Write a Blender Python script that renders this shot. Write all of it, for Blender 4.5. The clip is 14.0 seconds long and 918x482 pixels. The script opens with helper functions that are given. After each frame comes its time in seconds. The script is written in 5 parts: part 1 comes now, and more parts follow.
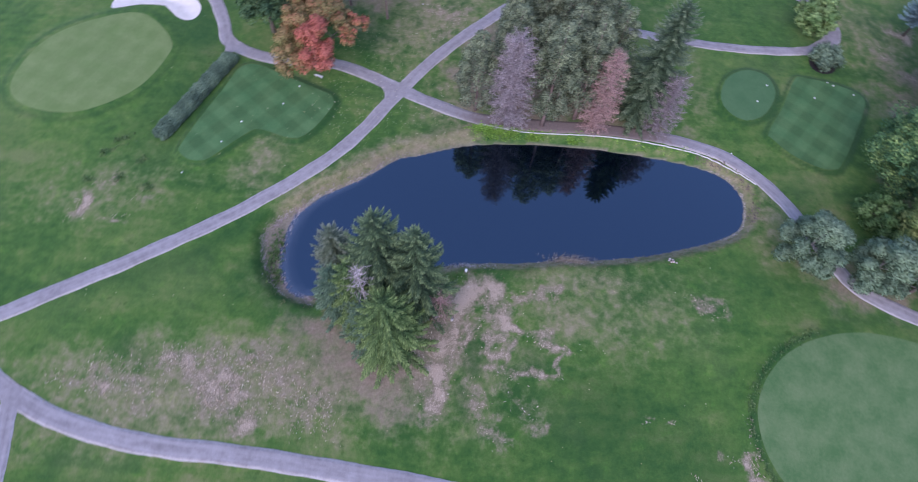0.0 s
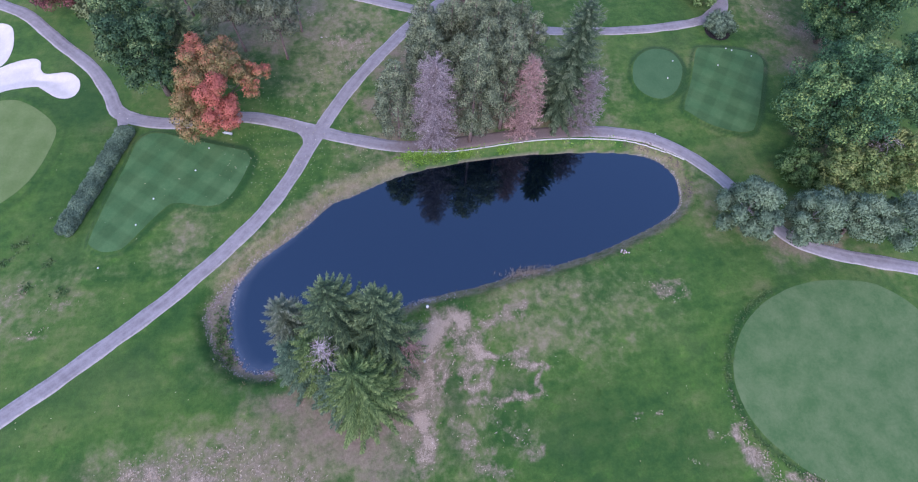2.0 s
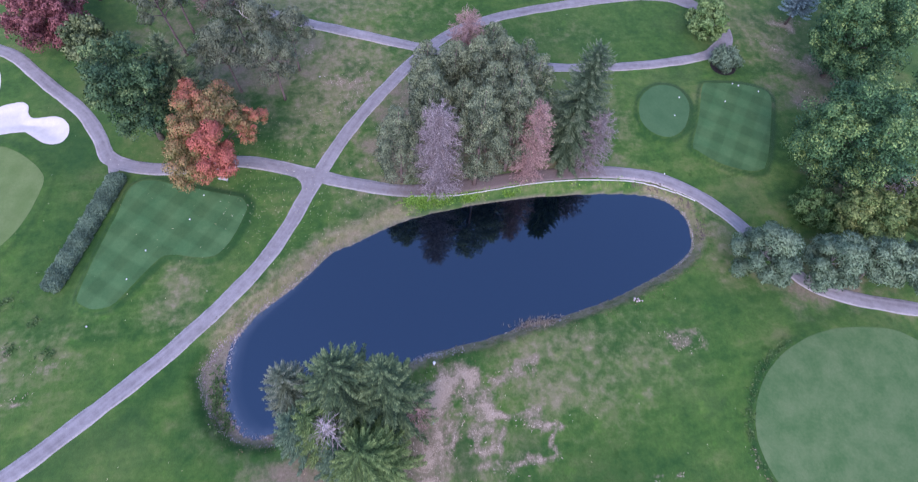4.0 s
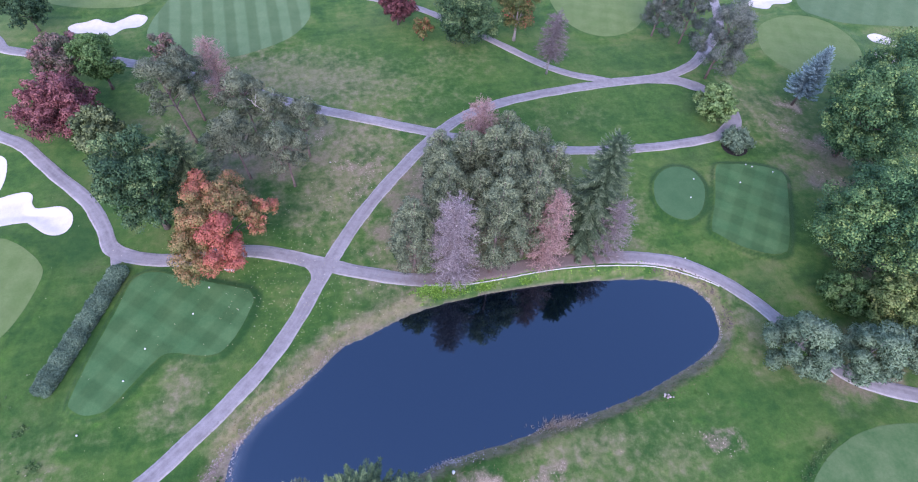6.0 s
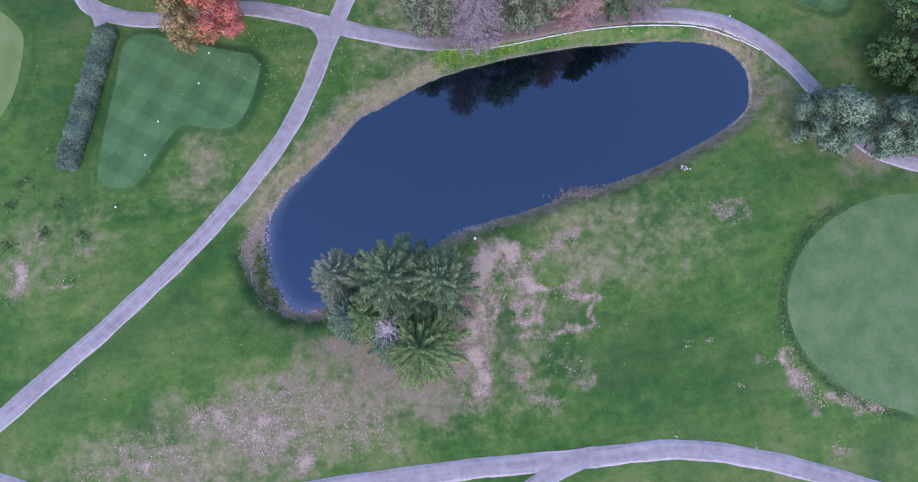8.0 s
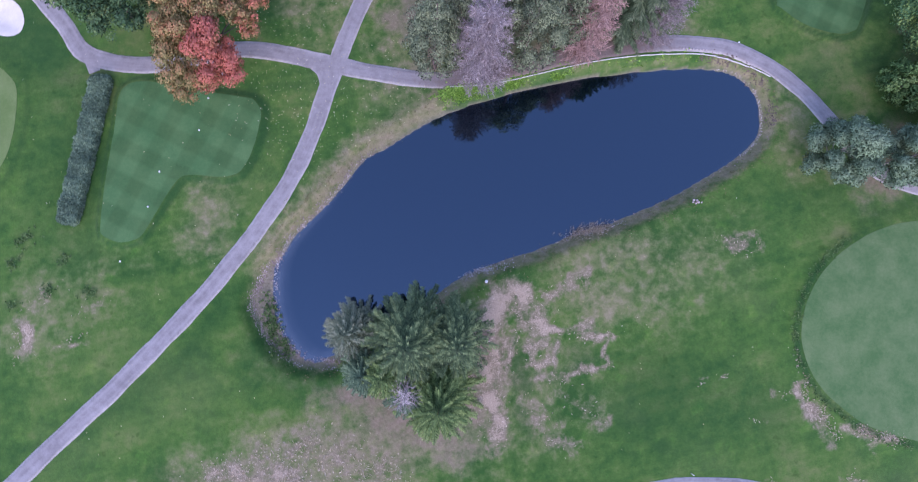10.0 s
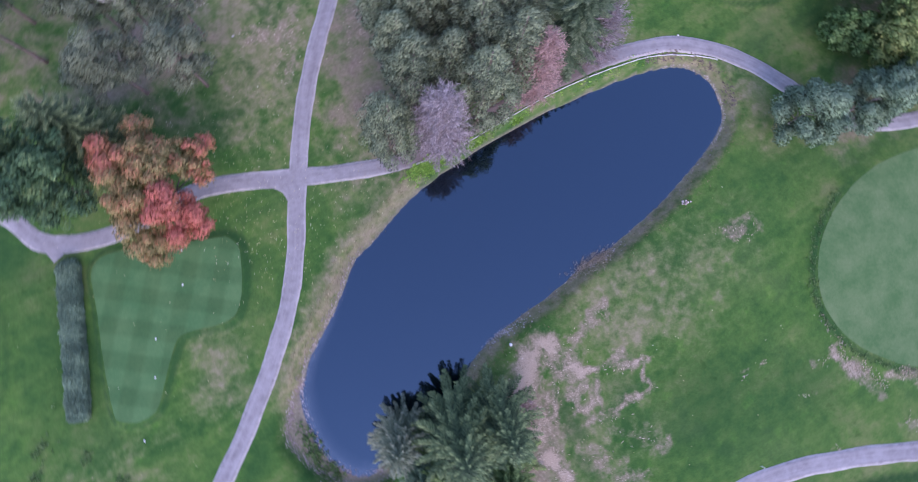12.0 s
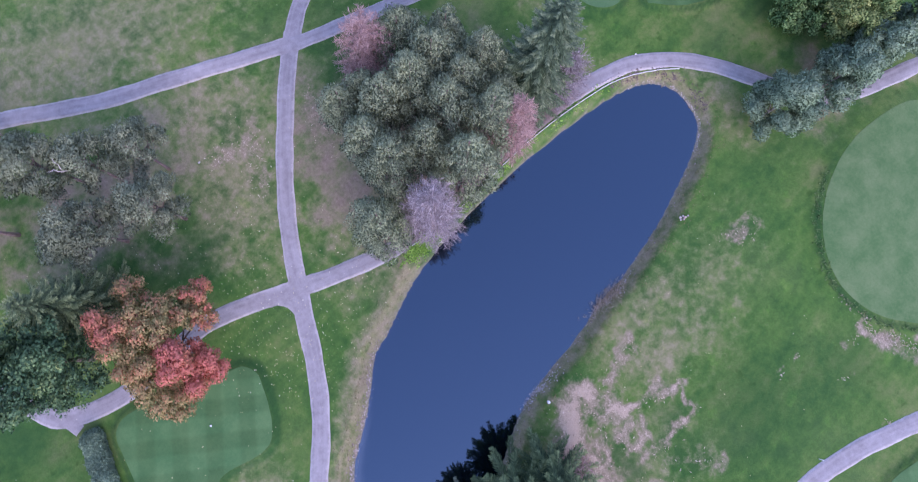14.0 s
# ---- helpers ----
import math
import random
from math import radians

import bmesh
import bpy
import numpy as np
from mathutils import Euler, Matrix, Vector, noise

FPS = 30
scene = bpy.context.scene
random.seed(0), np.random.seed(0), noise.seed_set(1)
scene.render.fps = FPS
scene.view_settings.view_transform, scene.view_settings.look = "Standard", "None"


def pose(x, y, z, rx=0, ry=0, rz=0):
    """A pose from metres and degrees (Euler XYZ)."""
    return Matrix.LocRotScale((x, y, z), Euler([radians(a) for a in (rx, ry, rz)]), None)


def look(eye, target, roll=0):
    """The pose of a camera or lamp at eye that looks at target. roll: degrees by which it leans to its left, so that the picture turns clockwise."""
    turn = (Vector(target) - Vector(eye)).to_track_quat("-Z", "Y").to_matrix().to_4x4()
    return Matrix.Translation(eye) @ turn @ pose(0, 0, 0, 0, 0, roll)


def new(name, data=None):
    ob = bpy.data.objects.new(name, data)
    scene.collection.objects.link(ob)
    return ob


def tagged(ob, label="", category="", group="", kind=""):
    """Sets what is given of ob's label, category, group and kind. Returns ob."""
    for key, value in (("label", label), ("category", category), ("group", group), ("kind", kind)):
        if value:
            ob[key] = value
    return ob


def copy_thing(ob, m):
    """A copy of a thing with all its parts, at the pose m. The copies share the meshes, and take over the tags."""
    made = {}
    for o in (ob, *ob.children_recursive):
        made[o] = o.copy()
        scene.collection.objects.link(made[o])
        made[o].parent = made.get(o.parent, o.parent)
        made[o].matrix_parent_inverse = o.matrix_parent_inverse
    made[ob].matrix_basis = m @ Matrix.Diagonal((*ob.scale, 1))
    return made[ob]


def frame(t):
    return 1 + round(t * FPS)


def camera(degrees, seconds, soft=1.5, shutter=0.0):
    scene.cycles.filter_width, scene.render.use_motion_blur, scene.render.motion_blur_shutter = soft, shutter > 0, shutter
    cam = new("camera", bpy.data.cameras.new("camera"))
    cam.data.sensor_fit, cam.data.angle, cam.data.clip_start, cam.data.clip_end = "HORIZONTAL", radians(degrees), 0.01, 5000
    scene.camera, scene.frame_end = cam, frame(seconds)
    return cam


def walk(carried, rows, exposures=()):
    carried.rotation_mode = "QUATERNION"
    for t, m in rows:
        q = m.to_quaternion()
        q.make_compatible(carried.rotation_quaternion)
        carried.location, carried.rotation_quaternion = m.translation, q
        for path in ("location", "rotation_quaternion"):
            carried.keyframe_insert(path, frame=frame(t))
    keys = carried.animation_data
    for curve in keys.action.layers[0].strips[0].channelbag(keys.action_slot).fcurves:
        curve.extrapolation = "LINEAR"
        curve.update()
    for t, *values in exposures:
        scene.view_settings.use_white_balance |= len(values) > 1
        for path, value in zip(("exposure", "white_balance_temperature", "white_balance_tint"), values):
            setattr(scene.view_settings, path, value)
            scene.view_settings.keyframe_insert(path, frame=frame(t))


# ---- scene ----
cam = camera(80.3, 14.0, soft=1.1, shutter=0.8)
PATH = [
    (0, (2.16, 1.081, 80.626), (2.171, 1.978, 78.838), 5.2),
    (0.5, (1.587, 2.603, 80.682), (1.681, 3.501, 78.898), 5.4),
    (1, (1.068, 3.985, 80.687), (1.246, 4.876, 78.905), 5.5),
    (1.5, (0.668, 5.375, 80.708), (0.885, 6.26, 78.928), 5.7),
    (2, (0.371, 7.024, 80.633), (0.606, 7.906, 78.853), 5.9),
    (4.5, (-0.552, 15.925, 79.824), (-0.279, 16.888, 78.093), 6.0),
    (5, (-0.849, 17.748, 79.534), (-0.558, 18.823, 77.873), 5.3),
    (5.5, (-1.481, 18.915, 79.345), (-1.176, 20.068, 77.74), 4.8),
    (6, (-2.12, 20.199, 79.122), (-1.82, 21.313, 77.489), 4.8),
    (6.5, (-2.784, 21.281, 79.032), (-2.485, 22.397, 77.399), 4.7),
    (6.8, (-3.356, 21.382, 79.312), (-3.075, 22.382, 77.603), 5.5),
    (6.9, (-3.496, 21.464, 79.346), (-3.223, 22.405, 77.602), 5.9),
    (7, (-3.612, 21.63, 79.373), (-3.361, 22.459, 77.57), 6.3),
    (7.1, (-3.789, 21.887, 79.442), (-3.547, 22.624, 77.598), 7.2),
    (7.2, (-3.914, 22.289, 79.471), (-3.688, 22.937, 77.593), 8.4),
    (7.3, (-3.971, 22.79, 79.484), (-3.771, 23.29, 77.558), 10.6),
    (7.4, (-3.978, 23.361, 79.48), (-3.797, 23.766, 77.53), 12.9),
    (7.5, (-3.966, 23.946, 79.46), (-3.812, 24.216, 77.484), 19.0),
    (7.6, (-3.986, 24.458, 79.461), (-3.832, 24.717, 77.483), 19.9),
    (8, (-4.126, 26.328, 79.447), (-3.978, 26.577, 77.469), 19.8),
    (10.5, (-4.334, 38.29, 79.309), (-4.18, 38.464, 77.322), 27.3),
    (11, (-4.15, 41.262, 79.248), (-3.981, 41.428, 77.262), 27.5),
    (11.5, (-3.778, 44.1, 79.291), (-3.589, 44.259, 77.306), 26.4),
    (12, (-3.192, 46.897, 79.338), (-2.981, 47.047, 77.354), 24.7),
    (12.5, (-2.416, 49.547, 79.425), (-2.184, 49.686, 77.443), 22.0),
    (13, (-1.257, 52.134, 79.542), (-1.016, 52.264, 77.561), 20.1),
    (13.5, (-0.026, 54.59, 79.624), (0.218, 54.718, 77.643), 19.3),
    (14, (1.262, 56.784, 79.729), (1.503, 56.908, 77.748), 19.1),
]
EXPOSURES = [(0.0, 1.54, 6630, 33), (2.0, 1.63, 6610, 33), (4.5, 1.75, 6590, 35), (5.5, 1.90, 6580, 35), (6.6, 1.90, 6580, 35), (7.6, 1.73, 6590, 35), (11.0, 1.67, 6570, 36), (14.0, 1.85, 6545, 40)]
walk(cam, [(t, look(eye, target, roll)) for t, eye, target, roll in PATH], exposures=EXPOSURES)

# ---- world, sun ----
world = bpy.data.worlds.new("world")
scene.world = world
world.use_nodes = True
SKY = world.node_tree.nodes.new("ShaderNodeTexSky")
SKY.sky_type = "NISHITA"
SKY.sun_disc = False
SKY.sun_elevation, SKY.sun_rotation = radians(38), radians(198)
SKY.air_density, SKY.dust_density, SKY.ozone_density = 1.0, 0.6, 3.0
world.node_tree.links.new(SKY.outputs[0], world.node_tree.nodes["Background"].inputs[0])
world.node_tree.nodes["Background"].inputs[1].default_value = 0.15
sun = new("sun", bpy.data.lights.new("sun", "SUN"))
sun.data.energy, sun.data.angle, sun.data.color = 0.6, radians(45), (1.0, 0.95, 0.90)
sun.matrix_world = look((-20, -60, 50), (0, 0, 0))

# ---- curves and distances ----
GOLD = math.pi * (3 - math.sqrt(5))


def spline(points, step=0.5, closed=False):
    """Catmull-Rom through plan points, evenly stepped."""
    p = np.array(points, float)
    n = len(p)
    out = []
    for i in range(n if closed else n - 1):
        if closed:
            a, b, c, d = (p[(i + k - 1) % n] for k in range(4))
        else:
            a, b, c, d = p[max(i - 1, 0)], p[i], p[i + 1], p[min(i + 2, n - 1)]
        k = max(2, int(np.linalg.norm(c - b) / step))
        t = np.arange(k)[:, None] / k
        out.append(0.5 * (2 * b + (c - a) * t + (2 * a - 5 * b + 4 * c - d) * t**2 + (3 * b - a - 3 * c + d) * t**3))
    if not closed:
        out.append(p[-1:])
    return np.concatenate(out)


def signed(x, y, poly, reach=8.0):
    """Distance to a closed outline, negative inside; capped at reach outside."""
    out = np.full(x.shape, reach)
    lo, hi = poly.min(0) - reach, poly.max(0) + reach
    m = (x > lo[0]) & (x < hi[0]) & (y > lo[1]) & (y < hi[1])
    if not m.any():
        return out
    px, py = x[m], y[m]
    best, inside = np.full(px.shape, 1e9), np.zeros(px.shape, bool)
    for (ax, ay), (bx, by) in zip(poly, np.roll(poly, -1, 0)):
        dx, dy = bx - ax, by - ay
        t = np.clip(((px - ax) * dx + (py - ay) * dy) / (dx * dx + dy * dy + 1e-12), 0, 1)
        best = np.minimum(best, (px - ax - t * dx) ** 2 + (py - ay - t * dy) ** 2)
        if ay != by:
            inside ^= ((ay > py) != (by > py)) & (px < ax + (py - ay) / dy * dx)
    out[m] = np.minimum(np.where(inside, -1, 1) * np.sqrt(best), reach)
    return out


def soft(a, b, v):
    t = np.clip((v - a) / (b - a), 0, 1)
    return t * t * (3 - 2 * t)


# ---- plan ----
WATER = -1.9
POND = spline([(-25.2, 44.7), (-25.9, 41.9), (-26.3, 39.2), (-26.1, 36.2), (-25.3, 33.9), (-24.1, 31.9), (-21.6, 30.4), (-13.1, 31.3), (-6, 34.4), (-1.6, 36.6), (1.4, 37.6), (5.9, 38.4), (10.7, 38.8), (15.5, 39.4),
               (20.3, 40.3), (25.2, 40.6), (30.1, 41.4), (35.3, 42.4), (40.6, 44), (46, 45.8), (49.9, 47.7), (52.1, 49.7), (53.1, 53.2), (53, 56.1), (51.7, 58.5), (49.5, 60.3), (45.6, 61.7), (41.5, 62.5),
               (36.1, 63.2), (27.3, 63.9), (18.5, 64), (9.7, 63.5), (3.1, 62.5), (-1.9, 60.9), (-6.3, 59.2), (-9.1, 58.5), (-11.5, 56.6), (-15.8, 53.1), (-21, 49.7), (-22.9, 48.1), (-24.3, 46.3)], 1.0, True)
SHELF = spline([(-20.6, 48.6), (-23.4, 47.6), (-26.8, 45.4), (-29.4, 42.0), (-30.1, 40.3), (-29.6, 37.8), (-28.8, 35.4), (-27.3, 32.6), (-24.9, 30.4), (-22.6, 29.5), (-19.4, 29.0), (-20.6, 30.8),
                (-23.4, 32.6), (-24.6, 35.2), (-25.2, 38.8), (-24.4, 42.6)], 0.8, True)
PATHS = {
    "main": ([(-90, 7), (-64.5, 23.6), (-56, 29.1), (-50.6, 32.4), (-42.5, 38.0), (-34.5, 43.9), (-26.3, 51.0), (-20.2, 57.4), (-16.0, 63.4), (-12.0, 70.4), (-10, 73.6), (-7, 78.6), (-1.1, 86.5),
              (7.8, 96.2), (13.1, 101.2), (19.4, 105.8), (29.3, 109.0), (41.9, 110.9), (54.8, 111.9), (67, 112.2), (75, 114.6), (81.5, 119.1), (92, 131), (98, 150)], 2.5),
    "cross": ([(-96, 128), (-72.3, 113.6), (-66.1, 109.4), (-59.3, 101.6), (-52.0, 93.4), (-48.3, 86.8), (-46.0, 81.8), (-41.2, 79.2), (-35, 77.9), (-24.1, 78.0),
               (-16.6, 75.5), (-10, 72.5), (-4.4, 70.1), (3, 67.6), (10, 66.9), (18, 67.0), (28, 67.1), (37.4, 66.5), (43, 65.6), (49.5, 63.6), (55.2, 59.6),
               (59.6, 54.2), (62.2, 49.3), (65, 43.8), (68.5, 38.7), (75.8, 34.6), (92, 29)], 2.5),
    "south": ([(-92, 36), (-75, 22), (-62, 13.8), (-54.4, 10.2), (-46.1, 7.9), (-36.8, 6.6), (-25, 6.2), (-12.6, 5.3), (0, 4.2), (9.4, 3.0), (17, 2.2),
               (25.6, 1.2), (33, -0.8), (42, -4.4), (50, -8.4), (59, -13.4), (80, -27)], 2.7),
    "south spur": ([(-58.5, 12.0), (-57.6, 8), (-56.2, 2), (-53, -12)], 2.4),
    "fork": ([(13, 2.6), (7.5, 1.2), (1.5, -1.2), (-8, -7)], 2.4),
    "west arm": ([(13.1, 101.6), (4.7, 105.4), (-4.4, 109.5), (-10.2, 112.0), (-15.2, 114.6), (-25.2, 120.8), (-34, 125.6), (-53.6, 134.3), (-74.5, 140.2), (-80.2, 145.4), (-92, 165)], 2.5),
    "loop": ([(13.1, 101.2), (21, 98.6), (30, 95.6), (38.8, 92.8), (52.2, 91.2), (64, 91.2), (72.5, 92.2), (77, 94.4), (79.2, 98.4), (78.2, 103.5), (75.2, 108.2), (70, 111.6), (66, 112.2)], 2.2),
    "north arm": ([(56, 112), (46.4, 116.6), (40.3, 121.8), (33.6, 129), (24, 139), (14.2, 147.6), (0, 154.5), (-12, 162)], 2.0),
    "loop bend": ([(72.5, 92.3), (76.6, 94.4), (78.6, 98.2), (77.8, 103.2), (75.2, 108.0)], 3.3),
    "corner fillet": ([(62.5, 111.4), (67.0, 111.3), (71.5, 109.8), (75.6, 106.2)], 2.4),
    "fillet": ([(-13.6, 67.6), (-12.9, 70.4), (-13.4, 72.8), (-16.0, 75.0)], 1.3),
    "hedge end": ([(-45.6, 81.4), (-45.0, 78.6)], 1.6),
}
LINES = {k: (spline(p, 0.7), w) for k, (p, w) in PATHS.items()}
TEES = {
    "long": spline([(-42.0, 74.2), (-40.4, 75.6), (-38.0, 75.6), (-33.4, 73.8), (-25.0, 70.6), (-23.4, 69.8), (-22.7, 68.2), (-23.0, 66.6), (-24.9, 62.4), (-26.8, 59.9), (-28.2, 59.3), (-30.2, 59.4), (-34.5, 60.6),
                    (-36.3, 60.0), (-38.9, 57.2), (-42.0, 53.6), (-43.6, 52.9), (-45.6, 53.1), (-47.4, 54.4), (-47.6, 56.0), (-45.9, 62.4), (-43.4, 69.7)], 0.5, True),
    "round": spline([(61.4, 83.8), (62.6, 80.6), (61.8, 77.4), (59.0, 73.4), (55.4, 71.8), (52.4, 73.6), (51.4, 77.2), (53.4, 82.2), (57.6, 84.8)], 0.6, True),
    "square": spline([(67.2, 83.4), (69.2, 84.0), (75.0, 82.9), (79.0, 81.0), (80.0, 79.6), (79.4, 76.9), (74.4, 67.4), (71.4, 62.9), (70.0, 62.0), (67.3, 62.2), (62.8, 64.6), (59.6, 68.0), (59.3, 69.4), (63.2, 75.8)], 0.5, True),
    "south": spline([(28, -8), (31.5, -6.4), (36, -7), (43, -9.4), (50, -14), (46, -19), (36, -17), (29, -13)], 0.7, True),
}
GREENS = {
    "west": spline([(-57.0, 80.8), (-56.4, 75.4), (-59.8, 67), (-68.4, 61), (-78.4, 62), (-82.4, 67.4), (-80.4, 77.6), (-73, 84.4), (-64.6, 87)], 0.8, True),
    "east": spline([(47.8, 15.6), (48.6, 19.6), (50.6, 23.0), (53.2, 25.8), (57.8, 28.7), (64.6, 30.7), (71.6, 30.6), (79.0, 28.2), (84, 21), (84, 9), (78, -1), (69, -4), (60.6, -0.4), (54.4, 3.2), (50.8, 7.2), (48.6, 11)], 0.8, True),
    "striped": spline([(-10.4, 149.6), (-12, 142.4), (-17.6, 136.1), (-29.1, 131.9), (-39.4, 134.5), (-46.2, 139.7), (-47.6, 146), (-44, 158), (-38, 172), (-22, 174), (-12, 164)], 0.8, True),
    "north": spline([(51, 140), (54.4, 131.9), (61, 128.7), (69, 131.3), (74.6, 138.4), (76.6, 147), (72, 158), (60, 162), (52, 154)], 0.8, True),
    "far": spline([(103.1, 128.8), (98.4, 122.4), (97.4, 115.8), (101.1, 108.8), (107.0, 105.8), (115.1, 107.8), (121.6, 112.8), (123.4, 120.0), (121.0, 126.8), (113.5, 131.2)], 0.8, True),
    "fairway": spline([(117.5, 135.0), (121.5, 128.6), (129, 125.4), (147.6, 122.0), (172, 119), (190, 140), (176, 166), (146, 172), (126, 150)], 1.2, True),
    "corner": spline([(-48.6, 157), (-57.2, 154.6), (-70, 157.4), (-80, 166), (-74, 178), (-58, 180), (-47, 170)], 0.8, True),
}
BUNKERS = {
    "near": spline([(-71, 93.6), (-67.6, 96.4), (-63.4, 97.4), (-61.7, 96.4), (-61.2, 94.2), (-60.0, 93.0), (-56.4, 92.9), (-54.4, 91.4), (-53.6, 89.2), (-54.2, 87), (-56.0, 86.4), (-58.2, 87.4), (-60.4, 89.8), (-65.7, 89.8), (-71.4, 88.2)], 0.5, True),
    "upper": spline([(-73.5, 106.9), (-70.9, 107.8), (-68.4, 106.2), (-67.4, 101), (-68.2, 96.8), (-70.6, 95.6), (-74, 98), (-75.4, 103)], 0.5, True),
    "hidden end": spline([(-43.3, 164.4), (-42.8, 162.0), (-41.2, 160.7), (-38.8, 160.5), (-37.6, 162.2), (-38.4, 164.6), (-41, 165.6)], 0.5, True),
    "bone": spline([(-65.6, 148.0), (-64.4, 149.4), (-62.2, 149.8), (-59.9, 150.8), (-57.8, 149.4), (-55.6, 148.8), (-53.4, 150.6), (-51.6, 151.8), (-49.4, 151.2), (-48.4, 149.3), (-49.6, 146.6), (-53.2, 146.0),
                    (-54.8, 144.2), (-56.4, 143.6), (-60.2, 145.2), (-64.1, 145.7)], 0.5, True),
    "far": spline([(103.8, 138.0), (105.6, 139.4), (110.2, 140.9), (112.0, 142.6), (114.0, 142.9), (117.0, 140.4), (117.0, 137.6), (114.4, 136.8), (111.2, 137.0), (108.5, 135.2), (105.2, 136.2)], 0.5, True),
    "east": spline([(128.8, 120.6), (131.2, 121.4), (133.2, 120.4), (135.6, 117.2), (134.0, 115.4), (131.4, 116.8), (128.9, 118.2)], 0.5, True),
    "east low": spline([(126.2, 114), (131.8, 112.3), (130, 109.8), (125.6, 110.2)], 0.5, True),
}


def height(x, y):
    """The lie of the land: gentle swells, the pond's basin, raised tees and greens, sunk bunkers."""
    x, y = np.asarray(x, float), np.asarray(y, float)
    near = np.exp(-((np.hypot(x - 20, y - 70) / 260) ** 4))
    z = near * (0.10 * np.sin(x * 0.071 + 0.4) * np.cos(y * 0.083 + 1.1) + 0.06 * np.sin(x * 0.19 + y * 0.13) + 0.05 * np.cos(y * 0.27 - x * 0.11))
    for outline in TEES.values():
        z += 0.45 * (1 - soft(0.0, 1.3, signed(x, y, outline)))
    for outline in GREENS.values():
        z += 0.35 * (1 - soft(0.0, 3.5, signed(x, y, outline)))
    for outline in BUNKERS.values():
        z -= 0.4 * (1 - soft(-2.4, 0.2, signed(x, y, outline)))
    d = signed(x, y, POND)
    bank = soft(-0.2, 2.0, np.minimum(d, signed(x, y, SHELF) + 0.5))
    z = z * bank + (1 - bank) * (WATER + 0.07 * soft(0.0, 1.5, d))
    return z - 1.6 * soft(0, 5, -d)


def ground_z(x, y):
    return float(height(np.array([x]), np.array([y]))[0])


# ---- materials ----
def material(name, rough=0.8, spec=0.3):
    m = bpy.data.materials.new(name)
    m.use_nodes = True
    b = m.node_tree.nodes["Principled BSDF"]
    b.inputs["Roughness"].default_value = rough
    b.inputs["Specular IOR Level"].default_value = spec
    return m, m.node_tree, b


def node(tree, kind, **sets):
    n = tree.nodes.new("ShaderNode" + kind)
    for key, value in sets.items():
        if key in n.inputs:
            n.inputs[key].default_value = value
    return n


def math_node(tree, op, a, b=None, clamp=False):
    n = tree.nodes.new("ShaderNodeMath")
    n.operation, n.use_clamp = op, clamp
    for i, v in enumerate((a, b)):
        if v is None:
            continue
        if isinstance(v, (int, float)):
            n.inputs[i].default_value = v
        else:
            tree.links.new(v, n.inputs[i])
    return n.outputs[0]


def noise_of(tree, vector, scale, detail=3.0, rough=0.55):
    n = node(tree, "TexNoise", Scale=scale, Detail=detail, Roughness=rough)
    tree.links.new(vector, n.inputs["Vector"])
    return n.outputs["Fac"]


def ramp(tree, fac, stops):
    n = tree.nodes.new("ShaderNodeValToRGB")
    e = n.color_ramp.elements
    while len(e) < len(stops):
        e.new(0.5)
    for el, (pos, col) in zip(e, stops):
        el.position, el.color = pos, (*col, 1)
    tree.links.new(fac, n.inputs[0])
    return n.outputs[0]


def mix(tree, fac, a, b, blend="MIX"):
    n = tree.nodes.new("ShaderNodeMix")
    n.data_type, n.blend_type = "RGBA", blend
    for sock, v in ((n.inputs[0], fac), (n.inputs[6], a), (n.inputs[7], b)):
        if isinstance(v, (int, float)):
            sock.default_value = v
        elif isinstance(v, tuple):
            sock.default_value = (*v, 1)
        else:
            tree.links.new(v, sock)
    return n.outputs[2]


def step_of(tree, v, lo, hi):
    n = tree.nodes.new("ShaderNodeMapRange")
    n.interpolation_type = "SMOOTHSTEP"
    n.inputs["From Min"].default_value, n.inputs["From Max"].default_value = lo, hi
    tree.links.new(v, n.inputs["Value"])
    return n.outputs["Result"]


def attr(tree, name):
    n = tree.nodes.new("ShaderNodeAttribute")
    n.attribute_name = name
    return n.outputs["Fac"]


def bump(tree, b, h, strength=0.3, dist=0.05):
    n = node(tree, "Bump", Strength=strength, Distance=dist)
    tree.links.new(h, n.inputs["Height"])
    tree.links.new(n.outputs[0], b.inputs["Normal"])


def coords(tree, which="Object"):
    return tree.nodes.new("ShaderNodeTexCoord").outputs[which]


